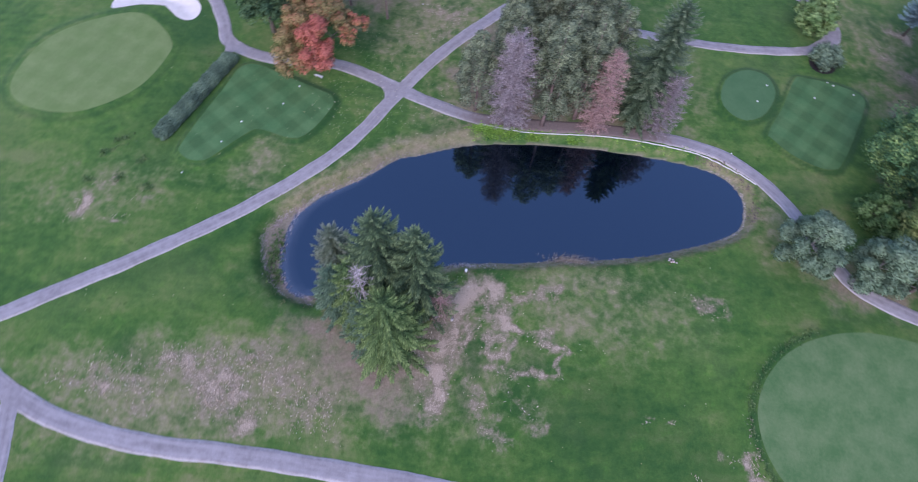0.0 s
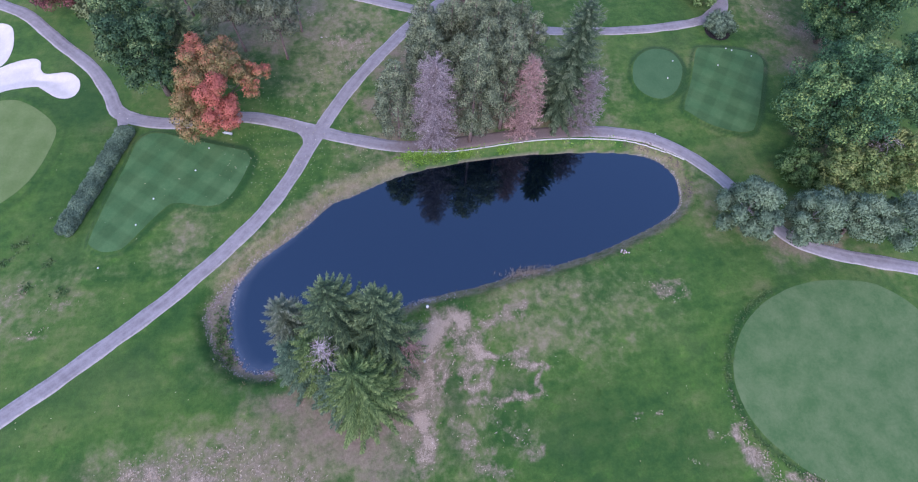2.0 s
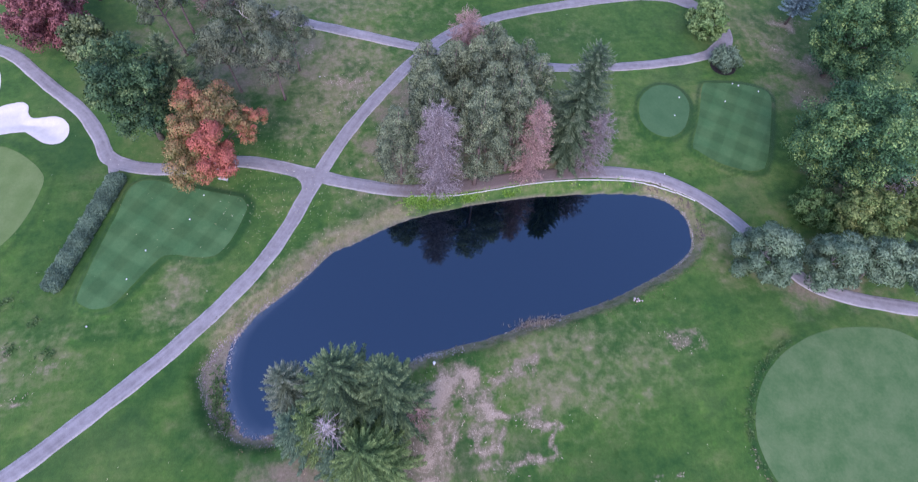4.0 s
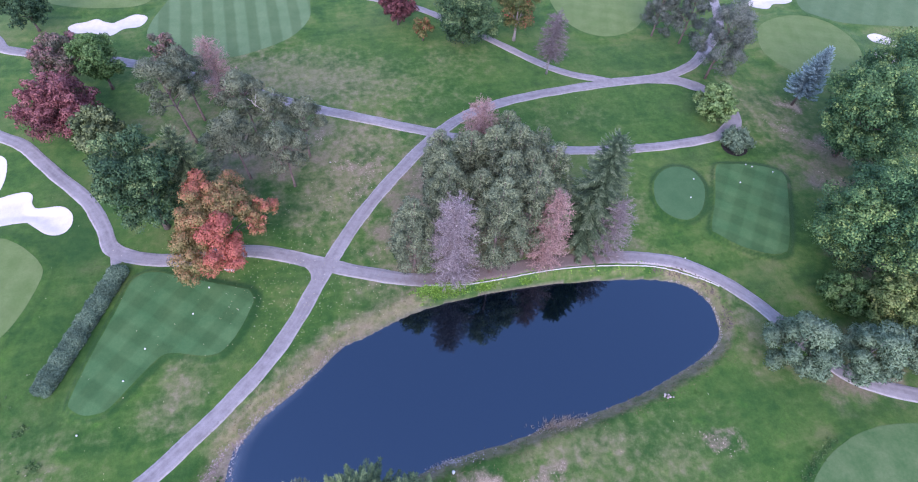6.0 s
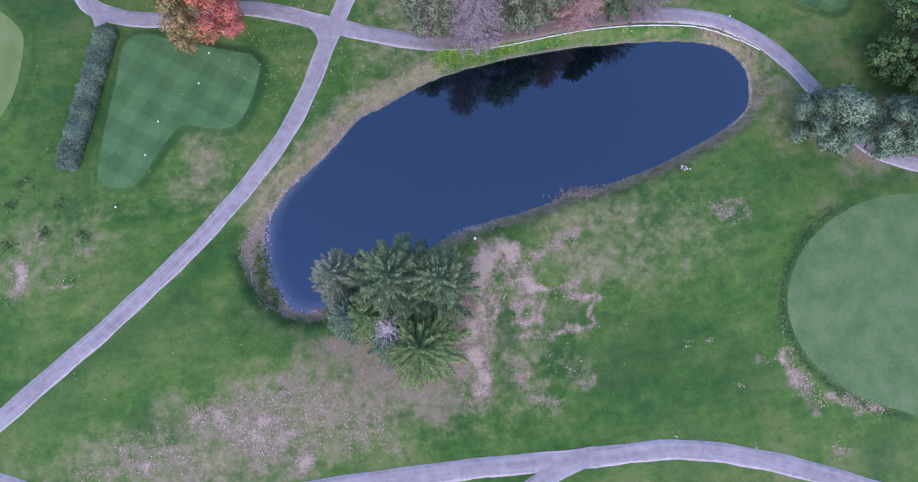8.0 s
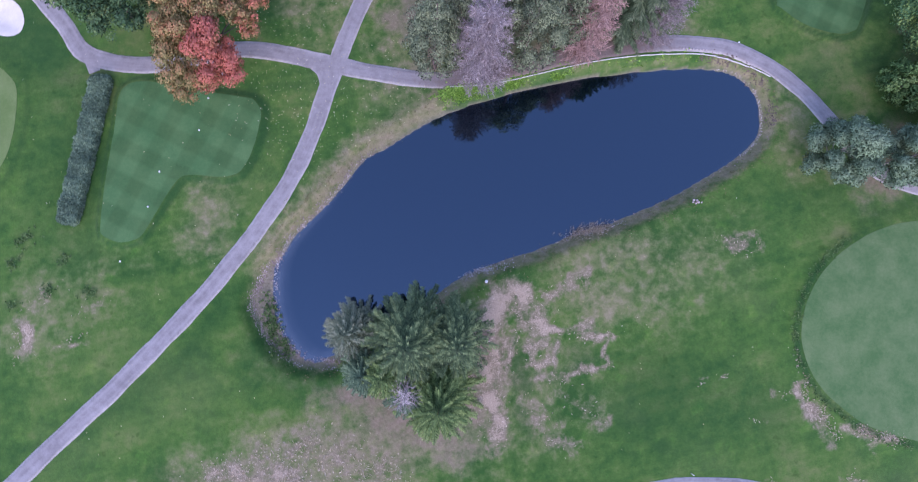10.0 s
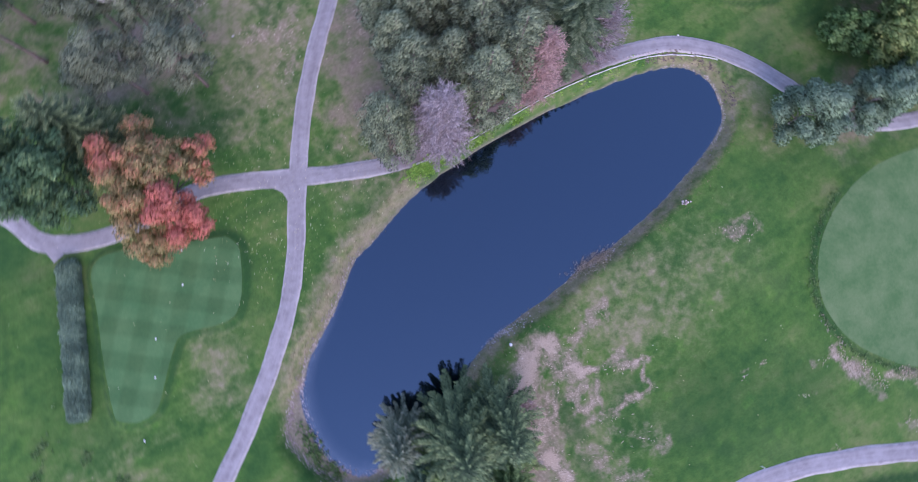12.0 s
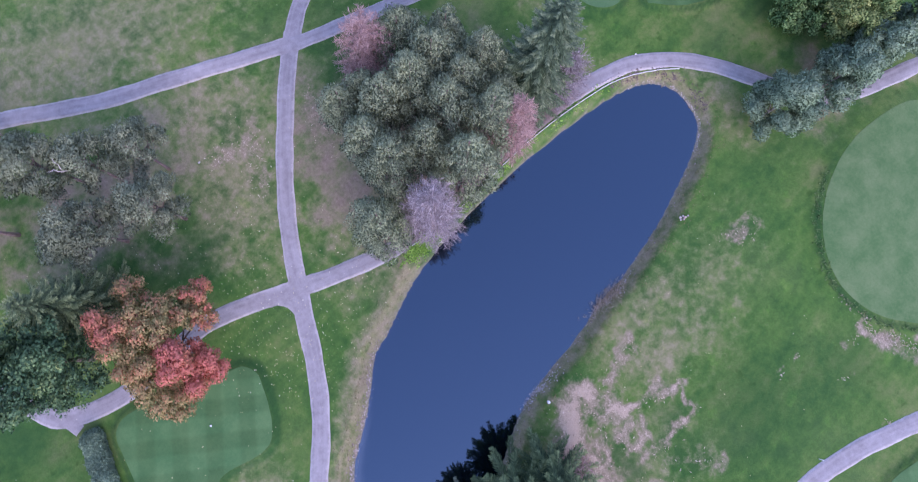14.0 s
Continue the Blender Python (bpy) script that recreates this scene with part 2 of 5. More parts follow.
def make_ground():
    m, t, b = material("rough_grass", 0.9, 0.1)
    b.inputs["Sheen Weight"].default_value, b.inputs["Sheen Roughness"].default_value = 0.12, 0.45
    b.inputs["Sheen Tint"].default_value = (0.75, 1.0, 0.72, 1)
    v = coords(t)
    big, mid, small, fine = noise_of(t, v, 0.035, 4, 0.6), noise_of(t, v, 0.20, 6, 0.66), noise_of(t, v, 2.2, 5, 0.66), noise_of(t, v, 9, 3, 0.7)
    drift, patch = noise_of(t, v, 0.085, 5, 0.6), noise_of(t, v, 0.7, 4, 0.6)
    lanes = []
    for turn, size in ((0.5, 0.5), (-0.9, 0.42)):
        mp = node(t, "Mapping", Rotation=(0, 0, turn), Scale=(0.07, 1.0, 1.0))
        t.links.new(v, mp.inputs[0])
        lanes.append(noise_of(t, mp.outputs[0], size, 3, 0.5))
    lane = math_node(t, "MULTIPLY", math_node(t, "ADD", *lanes), 0.5)

    def around(n, k):
        return math_node(t, "MULTIPLY", math_node(t, "SUBTRACT", n, 0.5), k)

    lush_shade = attr(t, "lush_shade")
    tone = math_node(t, "ADD", math_node(t, "ADD", 0.5, around(big, 0.62)), math_node(t, "ADD", around(drift, 0.72), math_node(t, "ADD", math_node(t, "ADD", around(mid, 0.75), around(patch, 0.45)), around(lane, 0.55))))
    grass = ramp(t, tone, [(0.28, (0.023, 0.080, 0.018)), (0.43, (0.041, 0.109, 0.023)), (0.54, (0.065, 0.133, 0.029)), (0.64, (0.098, 0.149, 0.042)), (0.76, (0.140, 0.163, 0.062))])
    sage = step_of(t, noise_of(t, v, 0.055, 5, 0.62), 0.46, 0.68)
    grass = mix(t, math_node(t, "MULTIPLY", sage, 0.24), grass, (0.128, 0.152, 0.066))
    # Dark green of thick grass, with painted bank shade at the tee rims.
    grass = mix(t, math_node(t, "MULTIPLY", lush_shade, 0.85), grass, (0.016, 0.064, 0.018))
    fresh = math_node(t, "MULTIPLY", attr(t, "fresh"), step_of(t, math_node(t, "ADD", math_node(t, "MULTIPLY", mid, 0.6), math_node(t, "MULTIPLY", patch, 0.4)), 0.30, 0.60))
    grass = mix(t, math_node(t, "MULTIPLY", math_node(t, "MULTIPLY", fresh, math_node(t, "SUBTRACT", 1.0, lush_shade, True)), 0.72), grass, ramp(t, patch, [(0.3, (0.036, 0.112, 0.020)), (0.7, (0.064, 0.150, 0.028))]))
    worn = math_node(t, "MAXIMUM", attr(t, "olive"), attr(t, "bare"))
    spread = math_node(t, "ADD", 0.35, math_node(t, "MULTIPLY", step_of(t, worn, 0.02, 0.35), 0.65))
    olive = step_of(t, math_node(t, "ADD", attr(t, "olive"), math_node(t, "MULTIPLY", math_node(t, "ADD", around(mid, 1.5), around(patch, 0.9)), spread)), 0.15, 1.05)
    olive = math_node(t, "MULTIPLY", olive, math_node(t, "SUBTRACT", 1.0, math_node(t, "MULTIPLY", lush_shade, 0.7), True))
    grass = mix(t, olive, grass, ramp(t, patch, [(0.3, (0.122, 0.146, 0.058)), (0.5, (0.182, 0.176, 0.092)), (0.7, (0.246, 0.212, 0.134))]))
    grass = mix(t, math_node(t, "MULTIPLY", step_of(t, small, 0.36, 0.68), 0.34), grass, mix(t, 1.0, grass, (1.5, 1.38, 1.42), "MULTIPLY"))
    flash = math_node(t, "MULTIPLY", step_of(t, noise_of(t, v, 0.28, 5, 0.7), 0.56, 0.70), 0.5)
    grass = mix(t, flash, grass, mix(t, 1.0, grass, (1.35, 1.42, 1.1), "MULTIPLY"))
    weeds = math_node(t, "MULTIPLY", step_of(t, noise_of(t, v, 0.75, 2, 0.5), 0.60, 0.70), step_of(t, drift, 0.46, 0.60))
    grass = mix(t, math_node(t, "MULTIPLY", weeds, 0.6), grass, mix(t, 1.0, grass, (0.52, 0.66, 0.55), "MULTIPLY"))
    litter = step_of(t, attr(t, "duff"), 0.02, 0.30)
    duff = step_of(t, math_node(t, "ADD", attr(t, "duff"), math_node(t, "MULTIPLY", around(mid, 2.4), litter)), 0.12, 1.1)
    grass = mix(t, duff, grass, ramp(t, small, [(0.25, (0.150, 0.112, 0.080)), (0.75, (0.290, 0.222, 0.170))]))
    wob = math_node(t, "MULTIPLY", math_node(t, "ADD", math_node(t, "ADD", around(small, 0.7), around(patch, 0.9)), around(mid, 0.9)), spread)
    soil = step_of(t, math_node(t, "ADD", attr(t, "bare"), wob), 0.26, 0.84)
    grass = mix(t, math_node(t, "MULTIPLY", soil, 0.82), grass, ramp(t, small, [(0.3, (0.175, 0.138, 0.094)), (0.7, (0.305, 0.240, 0.175))]))
    flecks = math_node(t, "ADD", math_node(t, "ADD", attr(t, "bare"), wob), math_node(t, "MULTIPLY", around(fine, 1.5), spread))
    pale = step_of(t, flecks, 0.74, 1.12)
    grass = mix(t, pale, grass, ramp(t, fine, [(0.3, (0.28, 0.21, 0.15)), (0.55, (0.39, 0.305, 0.225)), (0.75, (0.54, 0.45, 0.35))]))
    silt = attr(t, "silt")
    grass = mix(t, silt, grass, ramp(t, small, [(0.3, (0.120, 0.108, 0.075)), (0.7, (0.285, 0.245, 0.185))]))
    grass = mix(t, attr(t, "deep"), grass, (0.010, 0.016, 0.022))
    grass = mix(t, 0.4, grass, mix(t, 1.0, grass, ramp(t, fine, [(0.3, (0.5, 0.5, 0.5)), (0.7, (1.5, 1.5, 1.5))]), "MULTIPLY"))
    t.links.new(grass, b.inputs["Base Color"])
    bump(t, b, math_node(t, "ADD", small, fine), 0.35, 0.12)
    return m


def make_turf(name, dark, light, pattern="", cell=2.4, turn=0.0, contrast=1.0):
    """Close-mown turf, with mowing bands where the place shows them."""
    m, t, b = material(name, 0.85, 0.15)
    v = coords(t)
    mp = node(t, "Mapping", Rotation=(0, 0, turn))
    t.links.new(v, mp.inputs[0])
    mid, small, fine = noise_of(t, v, 0.3, 4), noise_of(t, v, 2.2, 4, 0.65), noise_of(t, v, 12, 3, 0.7)
    col = ramp(t, math_node(t, "ADD", math_node(t, "MULTIPLY", mid, 0.65), math_node(t, "MULTIPLY", small, 0.35)), [(0.36, dark), (0.64, light)])
    if pattern:
        sep = t.nodes.new("ShaderNodeSeparateXYZ")
        t.links.new(mp.outputs[0], sep.inputs[0])
        bands = []
        for axis in ("X", "Y") if pattern == "check" else ("X",):
            wave = math_node(t, "SINE", math_node(t, "ADD", math_node(t, "MULTIPLY", sep.outputs[axis], math.pi / cell), math_node(t, "MULTIPLY", mid, 0.7)))
            bands.append(step_of(t, wave, -0.45, 0.45))
        band = bands[0] if len(bands) == 1 else math_node(t, "MULTIPLY", math_node(t, "ADD", *bands), 0.5)
        col = mix(t, math_node(t, "MULTIPLY", band, 0.42 * contrast), col, mix(t, 1.0, col, (1.75, 1.62, 1.8), "MULTIPLY"))
    col = mix(t, 0.35, col, mix(t, 1.0, col, ramp(t, fine, [(0.3, (0.6, 0.6, 0.6)), (0.7, (1.4, 1.4, 1.4))]), "MULTIPLY"))
    t.links.new(col, b.inputs["Base Color"])
    bump(t, b, math_node(t, "ADD", small, fine), 0.2, 0.06)
    return m


def make_path():
    m, t, b = material("worn_gravel_path", 0.9, 0.2)
    uv = coords(t, "UV")
    mp = node(t, "Mapping", Scale=(0.10, 1.5, 1))
    t.links.new(uv, mp.inputs[0])
    joint, litter = attr(t, "joint"), attr(t, "litter")
    plain = math_node(t, "SUBTRACT", 1.0, joint)
    streak = math_node(t, "MULTIPLY", math_node(t, "SUBTRACT", noise_of(t, mp.outputs[0], 1.0, 3, 0.55), 0.5), plain)
    v = coords(t)
    big, mid, fine = noise_of(t, v, 0.16, 3), noise_of(t, v, 0.9, 5, 0.65), noise_of(t, v, 7, 4, 0.75)
    tone = math_node(t, "ADD", math_node(t, "MULTIPLY", streak, 0.38), math_node(t, "ADD", math_node(t, "MULTIPLY", big, 0.3), math_node(t, "ADD", math_node(t, "MULTIPLY", mid, 0.42), math_node(t, "MULTIPLY", fine, 0.28))))
    col = ramp(t, tone, [(0.36, (0.190, 0.172, 0.172)), (0.50, (0.262, 0.240, 0.240)), (0.66, (0.350, 0.324, 0.322))])
    sep = t.nodes.new("ShaderNodeSeparateXYZ")
    t.links.new(uv, sep.inputs[0])
    off = math_node(t, "ABSOLUTE", sep.outputs["Y"])
    ragged = math_node(t, "ADD", math_node(t, "MULTIPLY", math_node(t, "SUBTRACT", fine, 0.5), 0.5), math_node(t, "MULTIPLY", math_node(t, "SUBTRACT", mid, 0.5), 0.5))
    wheel = math_node(t, "SUBTRACT", 1.0, math_node(t, "MULTIPLY", math_node(t, "ABSOLUTE", math_node(t, "SUBTRACT", off, 0.5)), 4.0), True)
    col = mix(t, math_node(t, "MULTIPLY", math_node(t, "MULTIPLY", wheel, plain), 0.22), col, (0.36, 0.335, 0.335))
    edge = math_node(t, "MULTIPLY", step_of(t, math_node(t, "ADD", off, ragged), 0.74, 0.98), plain)
    col = mix(t, math_node(t, "MULTIPLY", edge, 0.48), col, (0.46, 0.43, 0.41))
    brown = step_of(t, math_node(t, "ADD", litter, math_node(t, "MULTIPLY", math_node(t, "SUBTRACT", mid, 0.5), 1.5)), 0.25, 0.95)
    col = mix(t, math_node(t, "MULTIPLY", brown, 0.92), col, ramp(t, fine, [(0.3, (0.105, 0.080, 0.070)), (0.7, (0.215, 0.165, 0.145))]))
    t.links.new(col, b.inputs["Base Color"])
    bump(t, b, fine, 0.3, 0.03)
    return m


def make_plain(name, low, high, scale=3.0, rough=0.8, spec=0.3, metal=0.0):
    m, t, b = material(name, rough, spec)
    v = coords(t)
    n = math_node(t, "ADD", math_node(t, "MULTIPLY", noise_of(t, v, scale, 4, 0.65), 0.6), math_node(t, "MULTIPLY", noise_of(t, v, scale * 7, 3, 0.7), 0.4))
    t.links.new(ramp(t, n, [(0.34, low), (0.66, high)]), b.inputs["Base Color"])
    b.inputs["Metallic"].default_value = metal
    bump(t, b, n, 0.25, 0.02)
    return m


def make_leaf(name, stops, rough=0.65, spread=0.25):
    """Foliage: a tint carried by each spray picks the hue and any painted light or shade, each leaf varies a little."""
    m, t, b = material(name, rough, 0.25)
    isl = t.nodes.new("ShaderNodeNewGeometry").outputs["Random Per Island"]
    tint = math_node(t, "ADD", attr(t, "tint"), math_node(t, "MULTIPLY", math_node(t, "SUBTRACT", isl, 0.5), spread), True)
    col = ramp(t, tint, stops)
    val = node(t, "HueSaturation", Saturation=1.0)
    t.links.new(math_node(t, "ADD", 0.84, math_node(t, "MULTIPLY", isl, 0.36)), val.inputs["Value"])
    t.links.new(col, val.inputs["Color"])
    t.links.new(val.outputs[0], b.inputs["Base Color"])
    thin = t.nodes.new("ShaderNodeBsdfTranslucent")
    t.links.new(val.outputs[0], thin.inputs[0])
    mx = node(t, "MixShader", Fac=0.18)
    t.links.new(b.outputs[0], mx.inputs[1])
    t.links.new(thin.outputs[0], mx.inputs[2])
    t.links.new(mx.outputs[0], t.nodes["Material Output"].inputs[0])
    return m


def make_water():
    """Deep water is nearly black; the shallows are clouded with pale silt."""
    m, t, b = material("still_pond_water", 0.03, 0.5)
    b.inputs["IOR"].default_value = 2.34
    v = coords(t)
    cloud = math_node(t, "MULTIPLY", attr(t, "shallow"), math_node(t, "ADD", 0.35, noise_of(t, v, 0.8, 4)), True)
    t.links.new(mix(t, cloud, (0.0002, 0.0014, 0.0045), (0.060, 0.070, 0.082)), b.inputs["Base Color"])
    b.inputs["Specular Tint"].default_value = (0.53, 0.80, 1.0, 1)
    bump(t, b, noise_of(t, v, 0.9, 2), 0.03, 0.02)
    return m


GRASS = make_ground()
TEE_TURF = make_turf("tee_turf", (0.038, 0.106, 0.036), (0.062, 0.132, 0.047), "check", 2.3, radians(38), 1.35)
ROUND_TURF = make_turf("round_tee_turf", (0.052, 0.130, 0.052), (0.074, 0.156, 0.066))
GREEN_TURF = make_turf("green_turf", (0.110, 0.176, 0.055), (0.150, 0.208, 0.076), "check", 2.2, radians(20), 0.35)
EAST_TURF = make_turf("east_green_turf", (0.060, 0.138, 0.046), (0.122, 0.186, 0.078))
STRIPED_TURF = make_turf("striped_turf", (0.082, 0.150, 0.062), (0.108, 0.176, 0.076), "stripe", 2.5, radians(-5), 1.15)
FAIRWAY_TURF = make_turf("fairway_turf", (0.084, 0.152, 0.066), (0.112, 0.180, 0.082), "stripe", 3.2, radians(40), 0.35)
PATH_MAT = make_path()
SAND = make_plain("bunker_sand", (0.58, 0.53, 0.47), (0.70, 0.65, 0.58), 0.8, 0.95, 0.1)
BARK = make_plain("grey_brown_bark", (0.07, 0.055, 0.05), (0.17, 0.14, 0.125), 2.5, 0.95, 0.1)
MULCH = make_plain("black_mulch", (0.012, 0.011, 0.012), (0.05, 0.045, 0.045), 4, 0.95, 0.1)
PALE_BARK = make_plain("pale_grey_bark", (0.20, 0.18, 0.18), (0.36, 0.33, 0.33), 2.5, 0.95, 0.1)
BLEACHED = make_plain("bleached_dead_wood", (0.42, 0.39, 0.37), (0.66, 0.62, 0.60), 3, 0.9, 0.1)
PINE_BARK = make_plain("pinkish_pine_bark", (0.12, 0.085, 0.08), (0.26, 0.19, 0.18), 2.0, 0.95, 0.1)
STONE = make_plain("shore_stone", (0.115, 0.088, 0.078), (0.38, 0.30, 0.275), 1.2, 0.9, 0.2)
DARK_STONE = make_plain("dark_rubble", (0.055, 0.044, 0.038), (0.20, 0.155, 0.135), 1.2, 0.9, 0.2)
PALE_STONE = make_plain("pale_stone", (0.30, 0.26, 0.25), (0.56, 0.50, 0.48), 3, 0.9, 0.2)
WHITE = make_plain("white_paint", (0.66, 0.66, 0.66), (0.82, 0.82, 0.82), 4, 0.5, 0.4)
EDGING_PAINT = make_plain("worn_white_paint", (0.38, 0.37, 0.36), (0.66, 0.65, 0.64), 2, 0.7, 0.3)
GREYWOOD = make_plain("weathered_wood", (0.26, 0.24, 0.23), (0.46, 0.43, 0.41), 4, 0.85, 0.2)
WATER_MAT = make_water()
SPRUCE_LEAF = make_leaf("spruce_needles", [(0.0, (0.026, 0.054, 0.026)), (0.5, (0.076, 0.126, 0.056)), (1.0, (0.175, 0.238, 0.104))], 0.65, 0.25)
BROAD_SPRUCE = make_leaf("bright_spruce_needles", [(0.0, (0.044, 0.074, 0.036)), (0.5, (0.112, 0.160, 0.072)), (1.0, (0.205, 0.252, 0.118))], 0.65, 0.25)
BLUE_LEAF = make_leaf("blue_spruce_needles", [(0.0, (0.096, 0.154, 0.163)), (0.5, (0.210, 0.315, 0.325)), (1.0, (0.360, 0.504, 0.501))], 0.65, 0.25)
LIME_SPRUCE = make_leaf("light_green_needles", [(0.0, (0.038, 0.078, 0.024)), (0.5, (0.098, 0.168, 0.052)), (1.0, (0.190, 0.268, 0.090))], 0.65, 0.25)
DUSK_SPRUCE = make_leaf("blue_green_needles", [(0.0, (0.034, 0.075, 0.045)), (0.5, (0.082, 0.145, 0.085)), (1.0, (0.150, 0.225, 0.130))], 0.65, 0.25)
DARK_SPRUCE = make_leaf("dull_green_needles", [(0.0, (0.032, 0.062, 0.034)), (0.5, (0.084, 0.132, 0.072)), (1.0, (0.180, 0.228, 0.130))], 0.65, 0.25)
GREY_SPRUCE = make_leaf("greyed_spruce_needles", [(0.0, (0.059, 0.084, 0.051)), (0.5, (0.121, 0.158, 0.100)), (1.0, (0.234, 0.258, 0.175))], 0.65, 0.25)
PINE_LEAF = make_leaf("pine_needles", [(0.0, (0.084, 0.116, 0.078)), (0.5, (0.212, 0.264, 0.160)), (1.0, (0.325, 0.374, 0.212))], 0.65, 0.14)
SAGE_PINE = make_leaf("sage_pine_needles", [(0.0, (0.080, 0.102, 0.068)), (0.5, (0.180, 0.216, 0.136)), (1.0, (0.275, 0.315, 0.192))], 0.65, 0.14)
DUSKY_PINE = make_leaf("dusky_pine_needles", [(0.0, (0.062, 0.082, 0.072)), (0.5, (0.130, 0.158, 0.130)), (1.0, (0.220, 0.250, 0.205))], 0.65, 0.2)
BLUEPINE_LEAF = make_leaf("grey_pine_needles", [(0.0, (0.097, 0.167, 0.106)), (0.5, (0.172, 0.269, 0.170)), (1.0, (0.252, 0.361, 0.226))], 0.65, 0.25)
OAK_LEAF = make_leaf("green_leaves", [(0.0, (0.022, 0.060, 0.034)), (0.45, (0.060, 0.132, 0.062)), (0.78, (0.100, 0.180, 0.076)), (1.0, (0.195, 0.275, 0.112))], 0.65, 0.32)
EAST_LEAF = make_leaf("turning_green_leaves", [(0.0, (0.024, 0.076, 0.040)), (0.4, (0.062, 0.164, 0.072)), (0.75, (0.108, 0.224, 0.084)), (1.0, (0.250, 0.360, 0.118))], 0.65, 0.32)
YELLOW_LEAF = make_leaf("yellowing_leaves", [(0.0, (0.075, 0.157, 0.050)), (0.5, (0.162, 0.244, 0.079)), (1.0, (0.319, 0.352, 0.122))], 0.65, 0.25)
MAPLE_LEAF = make_leaf("autumn_maple_leaves", [(0.0, (0.220, 0.208, 0.080)), (0.3, (0.315, 0.235, 0.102)), (0.6, (0.43, 0.185, 0.100)), (1.0, (0.50, 0.155, 0.118))], 0.65, 0.3)
RED_LEAF = make_leaf("dusty_red_leaves", [(0.0, (0.085, 0.036, 0.044)), (0.5, (0.225, 0.082, 0.086)), (1.0, (0.360, 0.150, 0.150))], 0.65, 0.25)
BRONZE_LEAF = make_leaf("bronze_leaves", [(0.0, (0.074, 0.106, 0.069)), (0.5, (0.170, 0.154, 0.111)), (1.0, (0.350, 0.170, 0.175))])
LIME_LEAF = make_leaf("light_green_leaves", [(0.0, (0.064, 0.148, 0.046)), (0.5, (0.134, 0.249, 0.085)), (1.0, (0.279, 0.408, 0.161))])
MIXED_LEAF = make_leaf("turning_leaves", [(0.0, (0.058, 0.110, 0.040)), (0.55, (0.165, 0.180, 0.062)), (0.8, (0.240, 0.165, 0.075)), (0.92, (0.400, 0.110, 0.075)), (1.0, (0.504, 0.070, 0.070))], 0.65, 0.3)
HEDGE_LEAF = make_leaf("hedge_leaves", [(0.0, (0.050, 0.092, 0.062)), (0.5, (0.125, 0.200, 0.130)), (1.0, (0.240, 0.345, 0.215))], 0.65, 0.25)
DEAD_GREY = make_leaf("bare_lavender_twigs", [(0.0, (0.130, 0.105, 0.110)), (0.5, (0.285, 0.235, 0.244)), (1.0, (0.510, 0.459, 0.468))], 0.9, 0.3)
DEAD_PINK = make_leaf("rusty_pink_twigs", [(0.0, (0.200, 0.116, 0.104)), (0.5, (0.378, 0.243, 0.221)), (1.0, (0.532, 0.380, 0.356))], 0.9, 0.25)
WEED_LEAF = make_leaf("bright_weed_leaves", [(0.0, (0.085, 0.210, 0.030)), (0.5, (0.165, 0.330, 0.050)), (1.0, (0.270, 0.440, 0.085))])
WEED_DULL = make_leaf("dull_weed_leaves", [(0.0, (0.032, 0.079, 0.021)), (0.5, (0.068, 0.131, 0.038)), (1.0, (0.122, 0.194, 0.068))])
BANK_LEAF = make_leaf("tawny_bank_grass", [(0.0, (0.075, 0.085, 0.034)), (0.5, (0.13, 0.115, 0.055)), (1.0, (0.22, 0.17, 0.10))], 0.9)
STRAW_LEAF = make_leaf("bleached_straw", [(0.0, (0.26, 0.20, 0.13)), (0.5, (0.40, 0.32, 0.23)), (1.0, (0.54, 0.46, 0.36))], 0.9)


# ---- mesh helpers ----
def link(name, verts, faces, mat, parent=None, label="", smooth=True, values=None):
    me = bpy.data.meshes.new(name)
    me.from_pydata([tuple(map(float, v)) for v in verts], [], faces)
    for key, data in (values or {}).items():
        me.attributes.new(key, "FLOAT", "POINT").data.foreach_set("value", np.asarray(data, np.float32))
    me.materials.append(mat)
    if smooth:
        me.polygons.foreach_set("use_smooth", [True] * len(me.polygons))
    ob = new(name, me)
    if parent is not None:
        ob.parent = parent
    if label:
        tagged(ob, label)
    return ob


def quads(name, v, mat, parent=None, tint=None, label="", normals=None):
    """A mesh of loose four-cornered leaves; v is n x 4 x 3."""
    n = len(v)
    if normals is not None:
        turned = np.sum(np.cross(v[:, 1] - v[:, 0], v[:, 3] - v[:, 0]) * normals, 1) < 0
        v = np.where(turned[:, None, None], v[:, [0, 3, 2, 1]], v)
    me = bpy.data.meshes.new(name)
    me.vertices.add(4 * n)
    me.vertices.foreach_set("co", v.astype(np.float32).ravel())
    me.loops.add(4 * n)
    me.loops.foreach_set("vertex_index", np.arange(4 * n, dtype=np.int32))
    me.polygons.add(n)
    me.polygons.foreach_set("loop_start", np.arange(0, 4 * n, 4, dtype=np.int32))
    if tint is not None:
        me.attributes.new("tint", "FLOAT", "POINT").data.foreach_set("value", np.repeat(tint, 4).astype(np.float32))
    me.materials.append(mat)
    me.update(calc_edges=True)
    if normals is not None:
        me.normals_split_custom_set_from_vertices(np.repeat(normals, 4, 0).astype(np.float32))
    ob = new(name, me)
    if parent is not None:
        ob.parent = parent
    if label:
        tagged(ob, label)
    return ob


